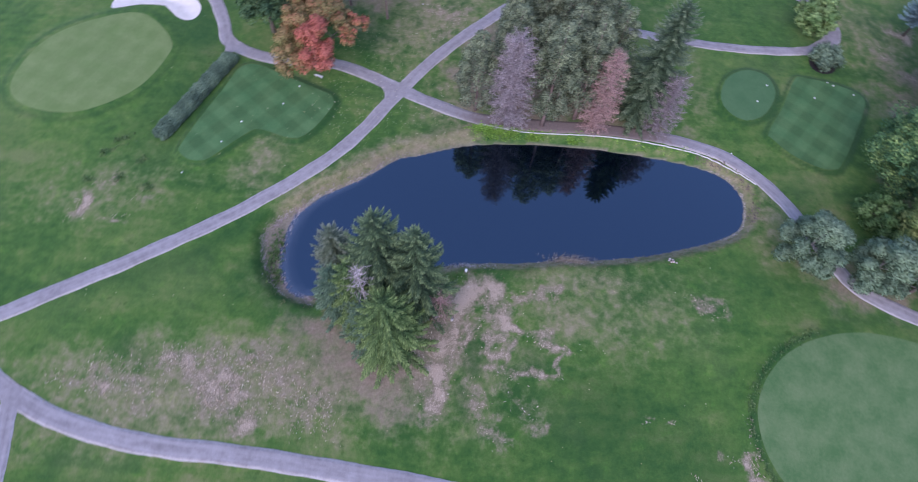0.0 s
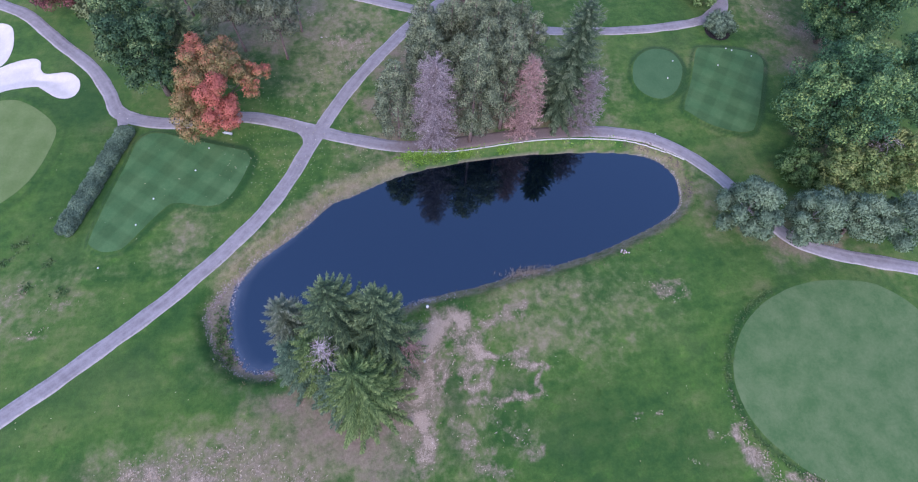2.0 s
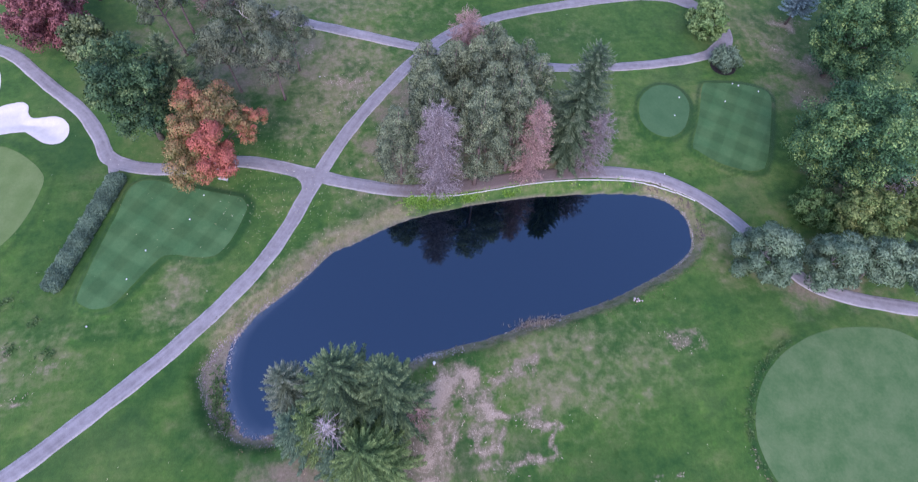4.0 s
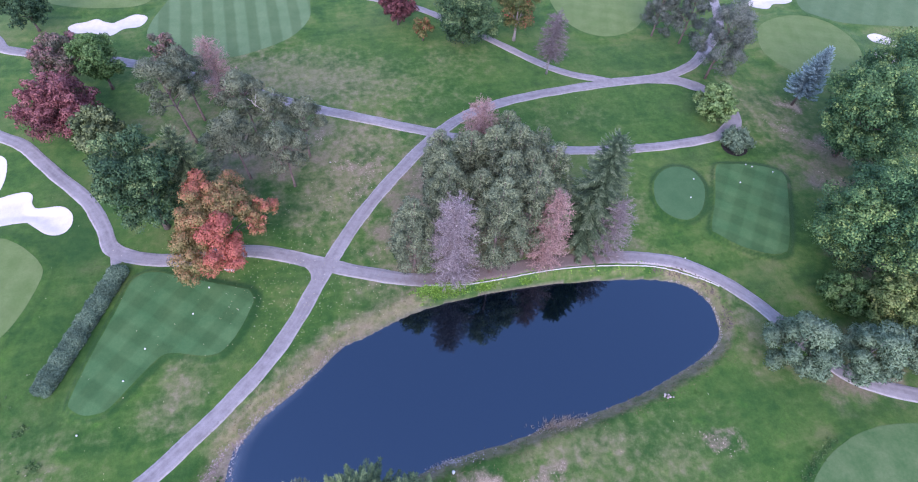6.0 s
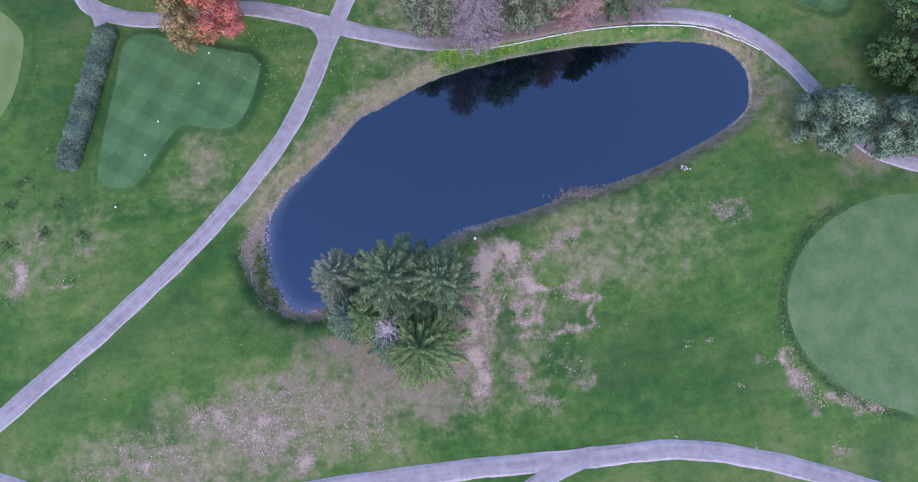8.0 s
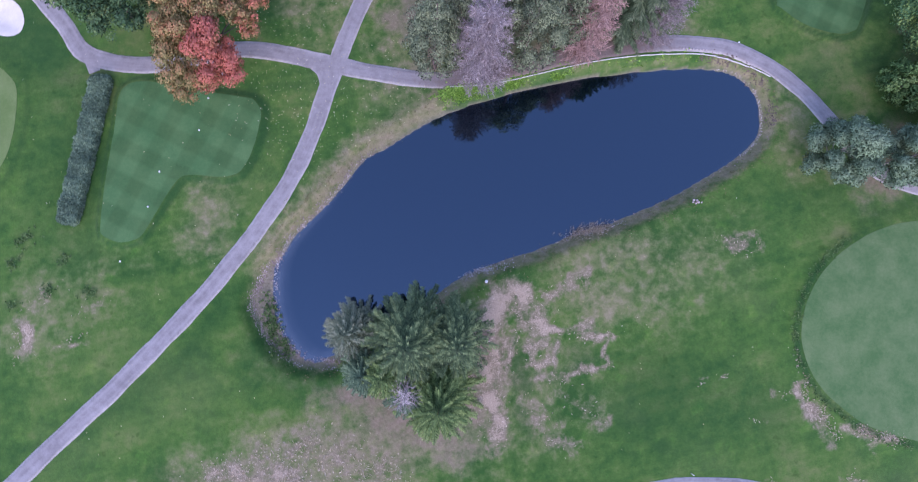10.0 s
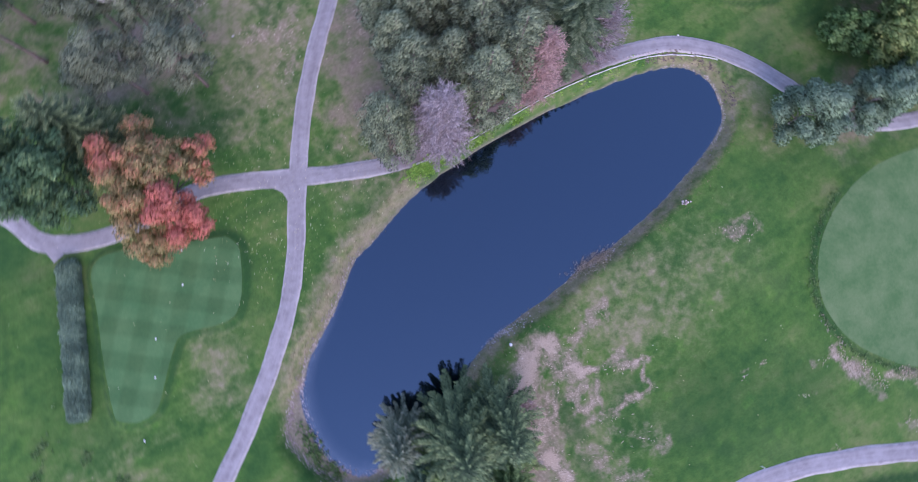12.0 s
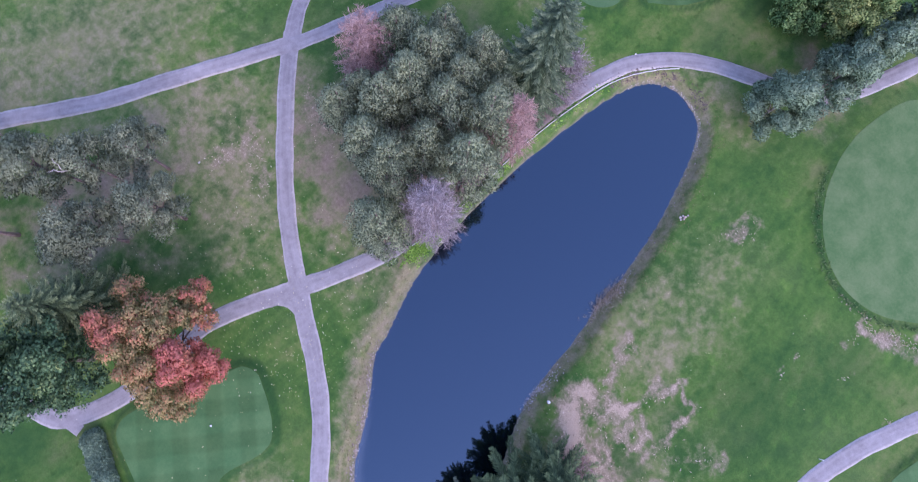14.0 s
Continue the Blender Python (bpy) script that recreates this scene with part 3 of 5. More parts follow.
def unit(v):
    return v / (np.linalg.norm(v, axis=-1, keepdims=True) + 1e-9)


def leaves(c, d, s, length, width):
    """Pointed leaves from c along d, spread along s."""
    length, width = length[:, None], width[:, None]
    return np.stack([c, c + d * length * 0.5 + s * width * 0.5, c + d * length, c + d * length * 0.5 - s * width * 0.5], 1)


def tube(points, radii, sides=6, cap=True):
    p = np.array(points, float)
    verts, faces = [], []
    for i, (q, r) in enumerate(zip(p, radii)):
        ax = unit(p[min(i + 1, len(p) - 1)] - p[max(i - 1, 0)])
        u = unit(np.cross(ax, (0.31, 0.95, 0.05)))
        w = np.cross(ax, u)
        for k in range(sides):
            a = 2 * math.pi * k / sides
            verts.append(q + r * (math.cos(a) * u + math.sin(a) * w))
    for i in range(len(p) - 1):
        for k in range(sides):
            a, b = i * sides + k, i * sides + (k + 1) % sides
            faces.append((a, b, b + sides, a + sides))
    if cap:
        faces += [tuple(range(sides))[::-1], tuple(range((len(p) - 1) * sides, len(p) * sides))]
    return verts, faces


def thing(name, x, y, label, category, group="", z=None, turn=0.0):
    ob = new(name)
    ob.matrix_basis = pose(x, y, ground_z(x, y) if z is None else z, 0, 0, turn)
    return tagged(ob, label, category, group)


def trunk_part(root, h, r, rng, mat, bend=0.5, top=0.25, lean=(0, 0)):
    k = 7
    wob = rng.normal(0, bend * 0.25, (k, 2)).cumsum(0) * np.linspace(0, 1, k)[:, None]
    pts = [(wob[i, 0] + lean[0] * i / (k - 1), wob[i, 1] + lean[1] * i / (k - 1), -0.3 + (h + 0.3) * i / (k - 1)) for i in range(k)]
    rad = [r * (1.35 if i == 0 else 1) * (1 - (1 - top) * i / (k - 1)) for i in range(k)]
    v, f = tube(pts, rad, 8)
    link("trunk", v, f, mat, root)
    return np.array(pts)


def limb_part(root, start, end, r, rng, mat):
    s, e = np.array(start, float), np.array(end, float)
    pts = [s + (e - s) * u + np.array([0, 0, 0.16 * np.linalg.norm(e - s) * math.sin(math.pi * u)]) * 0.6 + rng.normal(0, 0.12, 3) * (0 < u < 1) for u in np.linspace(0, 1, 5)]
    v, f = tube(pts, [r * (1 - 0.75 * u) for u in np.linspace(0, 1, 5)], 6)
    link("limb", v, f, mat, next(c for c in root.children if c.name.startswith("trunk")))


# ---- trees ----
def lobe_leaves(lobes, rng, per_area, length, width, spiky, flat=0.85):
    """Leaves over a set of rounded clumps; rows of x, y, z, radius, tint."""
    vs, ts, ns = [], [], []
    for x, y, z, r, tint in lobes:
        n = int(per_area * 12.6 * r * r)
        d = unit(rng.normal(0, 1, (n, 3)) + (0, 0, 0.35))
        ns.append(unit(d + 0.28 * rng.normal(0, 1, (n, 3)) + (0, 0, 0.15)))
        rr = r * rng.uniform(0.5, 1.0, n) ** 0.5 * (1 + 0.16 * np.sin(d[:, 0] * 7 + x) * np.sin(d[:, 1] * 6 + y) + 0.12 * np.sin(d[:, 2] * 9 + z))
        c = np.array([x, y, z]) + d * rr[:, None] * (1, 1, flat)
        jit = unit(rng.normal(0, 1, (n, 3)))
        if spiky:
            along = unit(np.cross(d, jit) + 0.7 * d + 0.2 * jit[:, ::-1] + (0, 0, 0.15))
            side = unit(np.cross(d + 0.3 * jit[:, ::-1], along))
        else:
            along = unit(np.cross(d, jit) + 0.45 * jit + 0.25 * d - (0, 0, 0.3))
            side = unit(np.cross(d + 0.5 * jit[:, ::-1], along))
        vs.append(leaves(c, along, side, length * rng.uniform(0.6, 1.35, n), width * rng.uniform(0.7, 1.3, n)))
        # Leaves facing up get a lighter tint: light from above painted in.
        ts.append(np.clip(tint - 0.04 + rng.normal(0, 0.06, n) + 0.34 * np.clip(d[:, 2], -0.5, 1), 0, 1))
    return np.concatenate(vs), np.concatenate(ts), np.concatenate(ns)


def clumped(rows, rng):
    """Each bough breaks up into smaller clumps of leaves, with gaps between."""
    out = []
    for x, y, z, r, tint in rows:
        for d in unit(rng.normal(0, 1, (13, 3)) + (0, 0, 0.3)):
            k = r * rng.uniform(0.24, 0.48)
            q = np.array([x, y, z]) + d * (r - k * 0.55) * (1, 1, 0.85)
            out.append((*q, k, min(1.0, max(0.0, tint + rng.normal(0, 0.10)))))
        # Inner clump tinted darker, as shade inside the bough.
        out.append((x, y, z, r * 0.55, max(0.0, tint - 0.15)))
    return out


def broadleaf(name, x, y, h, radius, mat, label, seed, low=0.22, lobes=24, dense=23, leaf=0.29, bark=BARK, tint=None, squash=1.0, stretch=(1, 1), group="", extra=None):
    rng = np.random.default_rng(seed)
    root = thing(name, x, y, label, "tree", group)
    pts = trunk_part(root, h * 0.72, 0.035 * h * 0.55 + 0.06, rng, bark, 0.6)
    zc, zr = h * (1 + low) / 2, h * (1 - low) / 2
    rows = []
    for i in range(lobes):
        u = 1 - 2 * (i + 0.5) / lobes
        a = GOLD * i + rng.uniform(-0.4, 0.4)
        k = math.sqrt(max(0, 1 - u * u)) ** 0.8
        rl = radius * rng.uniform(0.26, 0.42)
        rad = (radius - rl * 0.75) * rng.uniform(0.62, 1.2)
        px, py = rad * k * math.cos(a) * stretch[0], rad * k * math.sin(a) * stretch[1]
        pz = zc + (zr - rl * 0.6) * u * squash
        tn = rng.uniform(0.15, 0.75) if tint is None else tint(px / radius, py / radius, pz / h, rng)
        rows.append((px, py, pz, rl, tn))
    rows.append((0, 0, zc, radius * 0.5, 0.3 if tint is None else tint(0, 0, 0.5, rng)))
    rows = extra or rows
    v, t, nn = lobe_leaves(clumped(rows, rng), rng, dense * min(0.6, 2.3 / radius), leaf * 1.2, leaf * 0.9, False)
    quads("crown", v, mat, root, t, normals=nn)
    for i in rng.choice(len(rows), 6, replace=False):
        limb_part(root, pts[3] * (1, 1, rng.uniform(0.7, 1.05)), np.array(rows[i][:3]) * (0.9, 0.9, 1), 0.014 * h * 0.5 + 0.05, rng, bark)
    return root


def pine(x, y, h, radius, label, seed, mat=PINE_LEAF, low=0.3, lobes=11, name="pine_tree", bark=PINE_BARK, dense=46, lean=(0, 0), group="", size=(0.42, 0.58), leaf=0.30, spiky=False, flat=0.82):
    """Rounded puffs of needles on an open frame of limbs."""
    rng = np.random.default_rng(seed)
    root = thing(name, x, y, label, "tree", group)
    pts = trunk_part(root, h * 0.9, 0.012 * h + 0.05, rng, bark, 0.4, 0.35, lean)
    rows = [(lean[0], lean[1], h * 0.9, radius * 0.64, rng.uniform(0.4, 0.65))]
    for i in range(lobes):
        u = (i + 0.5) / lobes
        a = GOLD * i + rng.uniform(-0.4, 0.4)
        z = h * (0.84 - (0.84 - low) * u)
        rl = radius * rng.uniform(*size)
        k = (radius - rl * 0.45) * (0.62 + 0.38 * u ** 0.6) * rng.uniform(0.75, 1.1)
        f = min(1.0, z / h)
        rows.append((k * math.cos(a) + lean[0] * f, k * math.sin(a) + lean[1] * f, z, rl, rng.uniform(0.2, 0.6)))
    puffs = []
    for px, py, pz, rl, tn in rows:
        # Middle of each puff is painted a little darker for inner shade.
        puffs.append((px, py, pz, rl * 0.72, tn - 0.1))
        for d in unit(rng.normal(0, 1, (5, 3)) + (0, 0, 0.5)):
            k = rl * rng.uniform(0.38, 0.6)
            puffs.append((*(np.array([px, py, pz]) + d * (rl - 0.6 * k) * (1, 1, flat)), k, tn + rng.normal(0, 0.08)))
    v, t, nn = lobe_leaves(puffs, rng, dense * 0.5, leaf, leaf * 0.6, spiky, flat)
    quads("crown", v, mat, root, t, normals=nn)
    for r in rows[:: max(1, lobes // 6)]:
        f = max(0.1, r[2] / h - 0.12)
        limb_part(root, (lean[0] * f, lean[1] * f, r[2] - 0.12 * h), np.array(r[:3]), 0.05 + 0.004 * h, rng, bark)
    return root


def grove_pine(x, y, h, radius, label, seed, group, mat=None, low=0.26):
    """A close-grown pine: one rounded spire of small upturned puffs on short limbs."""
    rng = np.random.default_rng(seed)
    root = thing("pine_tree", x, y, label, "tree", group)
    trunk_part(root, h * 0.95, 0.011 * h + 0.05, rng, PINE_BARK, 0.3, 0.3)
    rows, n, ph = [], int(30 + 9 * radius), rng.uniform(0, 6.3, 3)
    for i in range(n):
        f = 1 - ((i + 0.5) / n) ** 0.80
        a = GOLD * i + rng.uniform(-0.3, 0.3)
        bulge = 1 + 0.12 * math.sin(2 * a + ph[0]) + 0.08 * math.sin(3 * a + 4 * f + ph[1])
        k = radius * (1 - f ** 2.2) ** 0.75 * (0.55 + 0.45 * min(1.0, 3.0 * f + 0.35)) * bulge * rng.uniform(0.78, 1.02)
        rl = rng.uniform(0.62, 1.05) * (0.72 + 0.12 * radius) * (1.05 - 0.3 * f)
        # Puff tint rises with height, painting the crown brighter towards its lit top.
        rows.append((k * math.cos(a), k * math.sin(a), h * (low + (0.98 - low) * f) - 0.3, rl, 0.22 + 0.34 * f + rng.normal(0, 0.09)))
    # Dark-tinted core puffs stand in for shade within the spire.
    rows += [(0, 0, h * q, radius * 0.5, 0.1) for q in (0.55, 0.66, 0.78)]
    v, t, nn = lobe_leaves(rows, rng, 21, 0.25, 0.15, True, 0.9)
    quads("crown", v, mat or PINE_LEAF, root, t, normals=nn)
    for r in rows[6:n:n // 8]:
        limb_part(root, (0, 0, max(1.0, r[2] - 1.6)), np.array(r[:3]), 0.07, rng, PINE_BARK)
    return root


def spruce(x, y, h, radius, label, seed, mat=SPRUCE_LEAF, low=0.06, dense=1.0, bark=BARK, name="spruce_tree", droop=0.36, lift=0.30, power=0.8, bare_top=0.0, lean=(0, 0), group="", broad=1.0, feather=0.17):
    """Whorls of drooping boughs, each a feather of side twigs."""
    rng = np.random.default_rng(seed)
    root = thing(name, x, y, label, "tree", group)
    trunk_part(root, h * 0.97, 0.013 * h + 0.05, rng, bark, 0.08, 0.12, lean)
    nb = int(9.6 * h * dense)
    cs, ds, ss, ls, ws, ts = [], [], [], [], [], []
    for b in range(nb):
        u = (b + 0.5) / nb
        z = h * (low + (1 - low) * u ** 0.92)
        f = (z / h - low) / (1 - low)
        if f > 1 - bare_top:
            continue
        length = radius * (1 - f) ** power * rng.uniform(0.66, 1.12) + 0.22
        a = GOLD * b + rng.uniform(-0.35, 0.35)
        out = np.array([math.cos(a), math.sin(a), 0.0])
        cross = np.array([-math.sin(a), math.cos(a), 0.0])
        dr = droop * rng.uniform(0.75, 1.25) * (1.15 - 0.75 * f)
        k = max(4, int(length / 0.17))
        s = np.linspace(0.10, 1.0, k)
        mid = out * (s * length)[:, None] + np.stack([0 * s, 0 * s, z + length * (-dr * s + lift * s ** 3)], 1)
        mid[:, :2] += np.array(lean) * (z / h)
        # Paler new growth at the tips; crown shade painted in towards the trunk.
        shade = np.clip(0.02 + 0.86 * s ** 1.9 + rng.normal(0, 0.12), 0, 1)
        for sign in (-1, 1):
            d = unit(out * 0.8 + sign * cross * 0.75 + np.stack([0 * s, 0 * s, -0.30 + rng.normal(0, 0.14, k)], 1))
            wid = np.minimum(feather * length * (1.08 - s) ** 0.6 + 0.22, 0.78 * broad) * rng.uniform(0.7, 1.25, k)
            cs.append(mid), ds.append(d), ss.append(unit(np.cross(d, (0, 0, 1.0)) + rng.normal(0, 0.35, (k, 3))))
            ls.append(wid), ws.append(0.10 + 0.09 * rng.random(k)), ts.append(np.clip(shade + rng.normal(0, 0.12, k), 0, 1))
        d = unit(out + np.stack([0 * s, 0 * s, -dr + 3 * lift * s * s], 1))
        cs.append(mid), ds.append(d), ss.append(np.repeat(cross[None], k, 0))
        ls.append(np.full(k, 0.42)), ws.append(np.full(k, 0.13)), ts.append(np.clip(shade + 0.05, 0, 1))
        d = unit(np.stack([rng.normal(0, 0.3, k), rng.normal(0, 0.3, k), -np.ones(k)], 1))
        cs.append(mid), ds.append(d), ss.append(unit(np.cross(d, out)))
        # Hanging twigs get a darker tint, painting the shade under each bough.
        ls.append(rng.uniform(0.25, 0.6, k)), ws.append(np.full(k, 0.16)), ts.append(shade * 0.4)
    v = leaves(*(np.concatenate(q) for q in (cs, ds, ss, ls, ws)))
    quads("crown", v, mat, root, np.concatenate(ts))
    return root


def twig_tree(x, y, h, radius, mat, label, seed, bark=PALE_BARK, low=0.08, power=0.6, dense=1.0, name="dead_tree", up=0.25, fuzz=1.0, tint=None, group=""):
    """A leafless crown: tapering boughs with a haze of fine twigs."""
    rng = np.random.default_rng(seed)
    root = thing(name, x, y, label, "tree", group)
    trunk_part(root, h * 0.97, 0.010 * h + 0.05, rng, bark, 0.15, 0.15)
    nb = int(13 * h * dense)
    cs, ds, ss, ls, ws, ts = [], [], [], [], [], []
    for b in range(nb):
        u = (b + 0.5) / nb
        z = h * (low + (1 - low) * u)
        length = radius * (1.02 - u) ** power * min(1.0, 0.6 + 2.2 * u) * rng.uniform(0.72, 1.02) + 0.2
        a = GOLD * b + rng.uniform(-0.5, 0.5)
        out = np.array([math.cos(a), math.sin(a), up * rng.uniform(-0.6, 1.2)])
        k = max(4, int(length / 0.30))
        s = np.linspace(0.05, 1, k)
        wig = rng.normal(0, 0.10, (k, 3)).cumsum(0) * 0.5
        mid = out * (s * length)[:, None] + wig + (0, 0, z)
        d = unit(np.diff(np.vstack([mid, mid[-1:] + out * 0.2]), axis=0))
        cs.append(mid), ds.append(d), ss.append(unit(np.cross(d, rng.normal(0, 1, (k, 3)))))
        ls.append(np.full(k, 0.5)), ws.append(0.09 * (1.1 - s) + 0.03), ts.append(np.full(k, 0.7))
        for _ in range(max(1, int(2.2 * fuzz))):
            d = unit(out + 1.3 * rng.normal(0, 0.8, (k, 3)))
            cs.append(mid + rng.normal(0, 0.05, (k, 3))), ds.append(d), ss.append(unit(np.cross(d, rng.normal(0, 1, (k, 3)))))
            ls.append(rng.uniform(0.3, 0.95, k)), ws.append(rng.uniform(0.04, 0.09, k))
            ts.append(np.full(k, rng.uniform(0.25, 0.75) if tint is None else tint(z / h, rng)))
    quads("crown", leaves(*(np.concatenate(q) for q in (cs, ds, ss, ls, ws))), mat, root, np.concatenate(ts))
    return root


# ---- ground ----
def graded(lo, hi, step, far):
    mid = np.arange(lo, hi + step, step)
    grow = step * 1.35 ** np.arange(1, 40)
    grow = np.cumsum(grow)
    grow = grow[grow < far]
    return np.concatenate([lo - grow[::-1], mid, mid[-1] + grow])


def blobs(x, y, rows, wide=1.18):
    """Strength of soft ellipses: x, y, radius along, radius across, turn in degrees, strength."""
    out = np.zeros(x.shape)
    for cx, cy, ra, rb, turn, k in rows:
        c, s = math.cos(radians(turn)), math.sin(radians(turn))
        u, v = ((x - cx) * c + (y - cy) * s) / (wide * ra), (-(x - cx) * s + (y - cy) * c) / (wide * rb)
        out = np.maximum(out, k * np.exp(-(u * u + v * v) * 0.9))
    return out


def drift_noise(x, y, size, seed):
    """Smooth random values from -1 to 1 over the plan, in cells of the given size."""
    table = np.random.default_rng(seed).uniform(-1, 1, (64, 64))
    u, v = np.asarray(x) / size, np.asarray(y) / size
    i, j = np.floor(u).astype(int), np.floor(v).astype(int)
    a, b = u - i, v - j
    a, b = a * a * (3 - 2 * a), b * b * (3 - 2 * b)
    at = lambda p, q: table[p % 64, q % 64]
    return (at(i, j) * (1 - a) + at(i + 1, j) * a) * (1 - b) + (at(i, j + 1) * (1 - a) + at(i + 1, j + 1) * a) * b


def strokes(x, y, rows):
    """Strength of worn or dark green strips: a line of plan points, a half width and a strength."""
    out = np.zeros(x.shape)
    for line, wide, k in rows:
        line = np.array(line, float)
        lo, hi = line.min(0) - 4 * wide, line.max(0) + 4 * wide
        m = (x > lo[0]) & (x < hi[0]) & (y > lo[1]) & (y < hi[1])
        px, py = x[m], y[m]
        best = np.full(px.shape, 1e9)
        for (ax, ay), (bx, by) in zip(line[:-1], line[1:]):
            dx, dy = bx - ax, by - ay
            t = np.clip(((px - ax) * dx + (py - ay) * dy) / (dx * dx + dy * dy + 1e-9), 0, 1)
            best = np.minimum(best, (px - ax - t * dx) ** 2 + (py - ay - t * dy) ** 2)
        out[m] = np.maximum(out[m], k * np.exp(-(best / wide ** 2) * 0.45))
    return out


TRODDEN = [([(2.1, 30.0), (5.2, 32.3), (8.7, 32.0), (10.2, 29.3)], 1.9, 1.0), ([(10.2, 28.6), (13.7, 26.4), (19.5, 24.7)], 0.8, 0.95), ([(11.5, 32.4), (14.8, 33.3), (18.9, 33.5)], 1.0, 0.74),
           ([(0.3, 25.2), (5.4, 25.8), (6.6, 28.2)], 0.9, 0.8), ([(-1.4, 24.4), (1.8, 23.0)], 1.4, 0.8), ([(1.0, 20.4), (1.7, 16.8), (0.4, 14.2)], 1.5, 0.95), ([(-2.4, 24.0), (0.2, 20.1), (-1.2, 15.6)], 2.3, 0.56),
           ([(9.2, 26.4), (8.2, 23.0)], 0.8, 0.8), ([(10.8, 24.8), (9.6, 20.8), (13.1, 19.7), (18.4, 20.0)], 0.6, 0.72), ([(7.8, 16.2), (9.0, 12.6), (10.8, 11.2)], 1.3, 0.56)]
TRODDEN += [([(11, 18.0), (13.6, 15.6), (15.4, 13.8)], 1.4, 0.46), ([(5.9, 18.9), (7.8, 15.2)], 1.0, 0.46), ([(19.0, 23.2), (19.2, 20.6)], 0.4, 0.7), ([(3.2, 27.4), (3.6, 23.4)], 1.4, 0.62), ([(-1.4, 26.8), (3.0, 28.4)], 1.6, 0.7)]
STRAW = [([(-38.9, 18.5), (-35.4, 18.9), (-34.2, 16.6)], 1.6, 0.96), ([(-32.2, 15.4), (-30.9, 12.8), (-28.6, 13.6), (-29.7, 16.2)], 1.9, 0.88), ([(-31.0, 18.2), (-26.8, 18.9), (-24.1, 20.6)], 1.6, 0.64), ([(-27.3, 15.8), (-20.7, 16.0), (-17.8, 14.0)], 3.0, 0.5),
         ([(-24.8, 11.3), (-26.5, 10.6)], 1.3, 0.84), ([(-48.0, 15.3), (-43.2, 15.9), (-39.7, 13.0)], 2.3, 0.58), ([(-47.8, 13.8), (-46.6, 13.1)], 0.7, 0.92), ([(-54.3, 14.2), (-51.1, 15.1)], 1.1, 0.62), ([(-30.6, 20.9), (-32.5, 19.3)], 0.8, 0.55),
         ([(-17.6, 15.2), (-14.1, 11.6), (-18.2, 11.4)], 2.0, 0.46)]
GREEN_RIM = [([(46.8, 11.9), (46.4, 9.1), (48.4, 5.5), (49.3, 2.8)], 0.8, 0.86), ([(52.7, 2.9), (56.1, 1.3), (58.5, -0.1)], 0.75, 0.98), ([(47.0, 7.6), (48.0, 6.6)], 1.1, 0.98), ([(43.0, 10.8), (43.6, 10.2)], 0.5, 0.7), ([(49.6, -3.4), (50.6, -3.6)], 0.9, 0.66),
             ([(37.7, 7.9), (38.1, 7.9)], 0.4, 0.66), ([(31.3, 14.7), (31.8, 14.7)], 0.45, 0.6), ([(34.9, 14.9), (35.6, 14.7)], 0.4, 0.6), ([(37.8, -1.0), (38.4, -1.1)], 0.5, 0.6), ([(46.4, 13.8), (46.8, 16.4)], 0.35, 0.55)]
ISLETS = [([(6.1, 24.2), (6.3, 20.6)], 1.3, 0.85), ([(14.8, 22.8), (17.0, 21.6)], 1.7, 0.6), ([(5.6, 13.6), (4.8, 17.6)], 0.8, 0.7), ([(-30.6, 33.4), (-29.2, 30.4), (-24.7, 27.6), (-18.2, 26.5)], 1.8, 0.6), ([(-45.1, 20.3), (-41.5, 17.1)], 1.4, 0.7),
          ([(-55.9, 28.7), (-47.8, 31.1), (-39.5, 35.0), (-31, 43)], 1.2, 0.55), ([(24.5, 12.2), (39.1, 9.2)], 4.5, 0.6), ([(-25.6, 91.0), (-19.1, 85.8)], 3.0, 0.6), ([(14, 93.5), (16.5, 96.5)], 2.0, 0.6), ([(5, 36), (14, 36.6)], 1.0, 0.55)]
BARE_EAST = [(42.6, 33.2, 2.7, 1.5, -35, 0.84), (40.8, 34.8, 1.2, 0.8, 0, 0.6), (91, 71, 3.2, 6, 30, 0.75), (94.4, 99.2, 3.2, 2.0, 0, 0.78), (95.5, 84.4, 4.6, 2.2, -35, 0.8), (88, 92, 2.0, 4, 40, 0.5), (83, 51.5, 4, 3, 0, 0.6)]
BARE_WEST = [(-60.3, 43.0, 1.2, 2.8, -10, 0.84), (-53.6, 41.0, 1.7, 0.9, 20, 0.8), (-61.4, 40.0, 1.0, 0.8, 0, 0.6), (-57, 47.4, 2.2, 1.4, 10, 0.5), (-50.4, 45, 2.0, 1.2, 0, 0.45)]
BARE_NORTH = [(-1.4, 93.4, 1.7, 3.6, -25, 0.72), (-5.2, 95.4, 2.6, 1.8, 0, 0.68), (-4.4, 88.8, 1.8, 2.4, -30, 0.6), (-11.0, 104.4, 1.8, 1.6, 0, 0.6), (9.6, 91.4, 1.6, 3.6, -20, 0.62), (7.0, 87.6, 1.4, 3.0, -15, 0.5)]
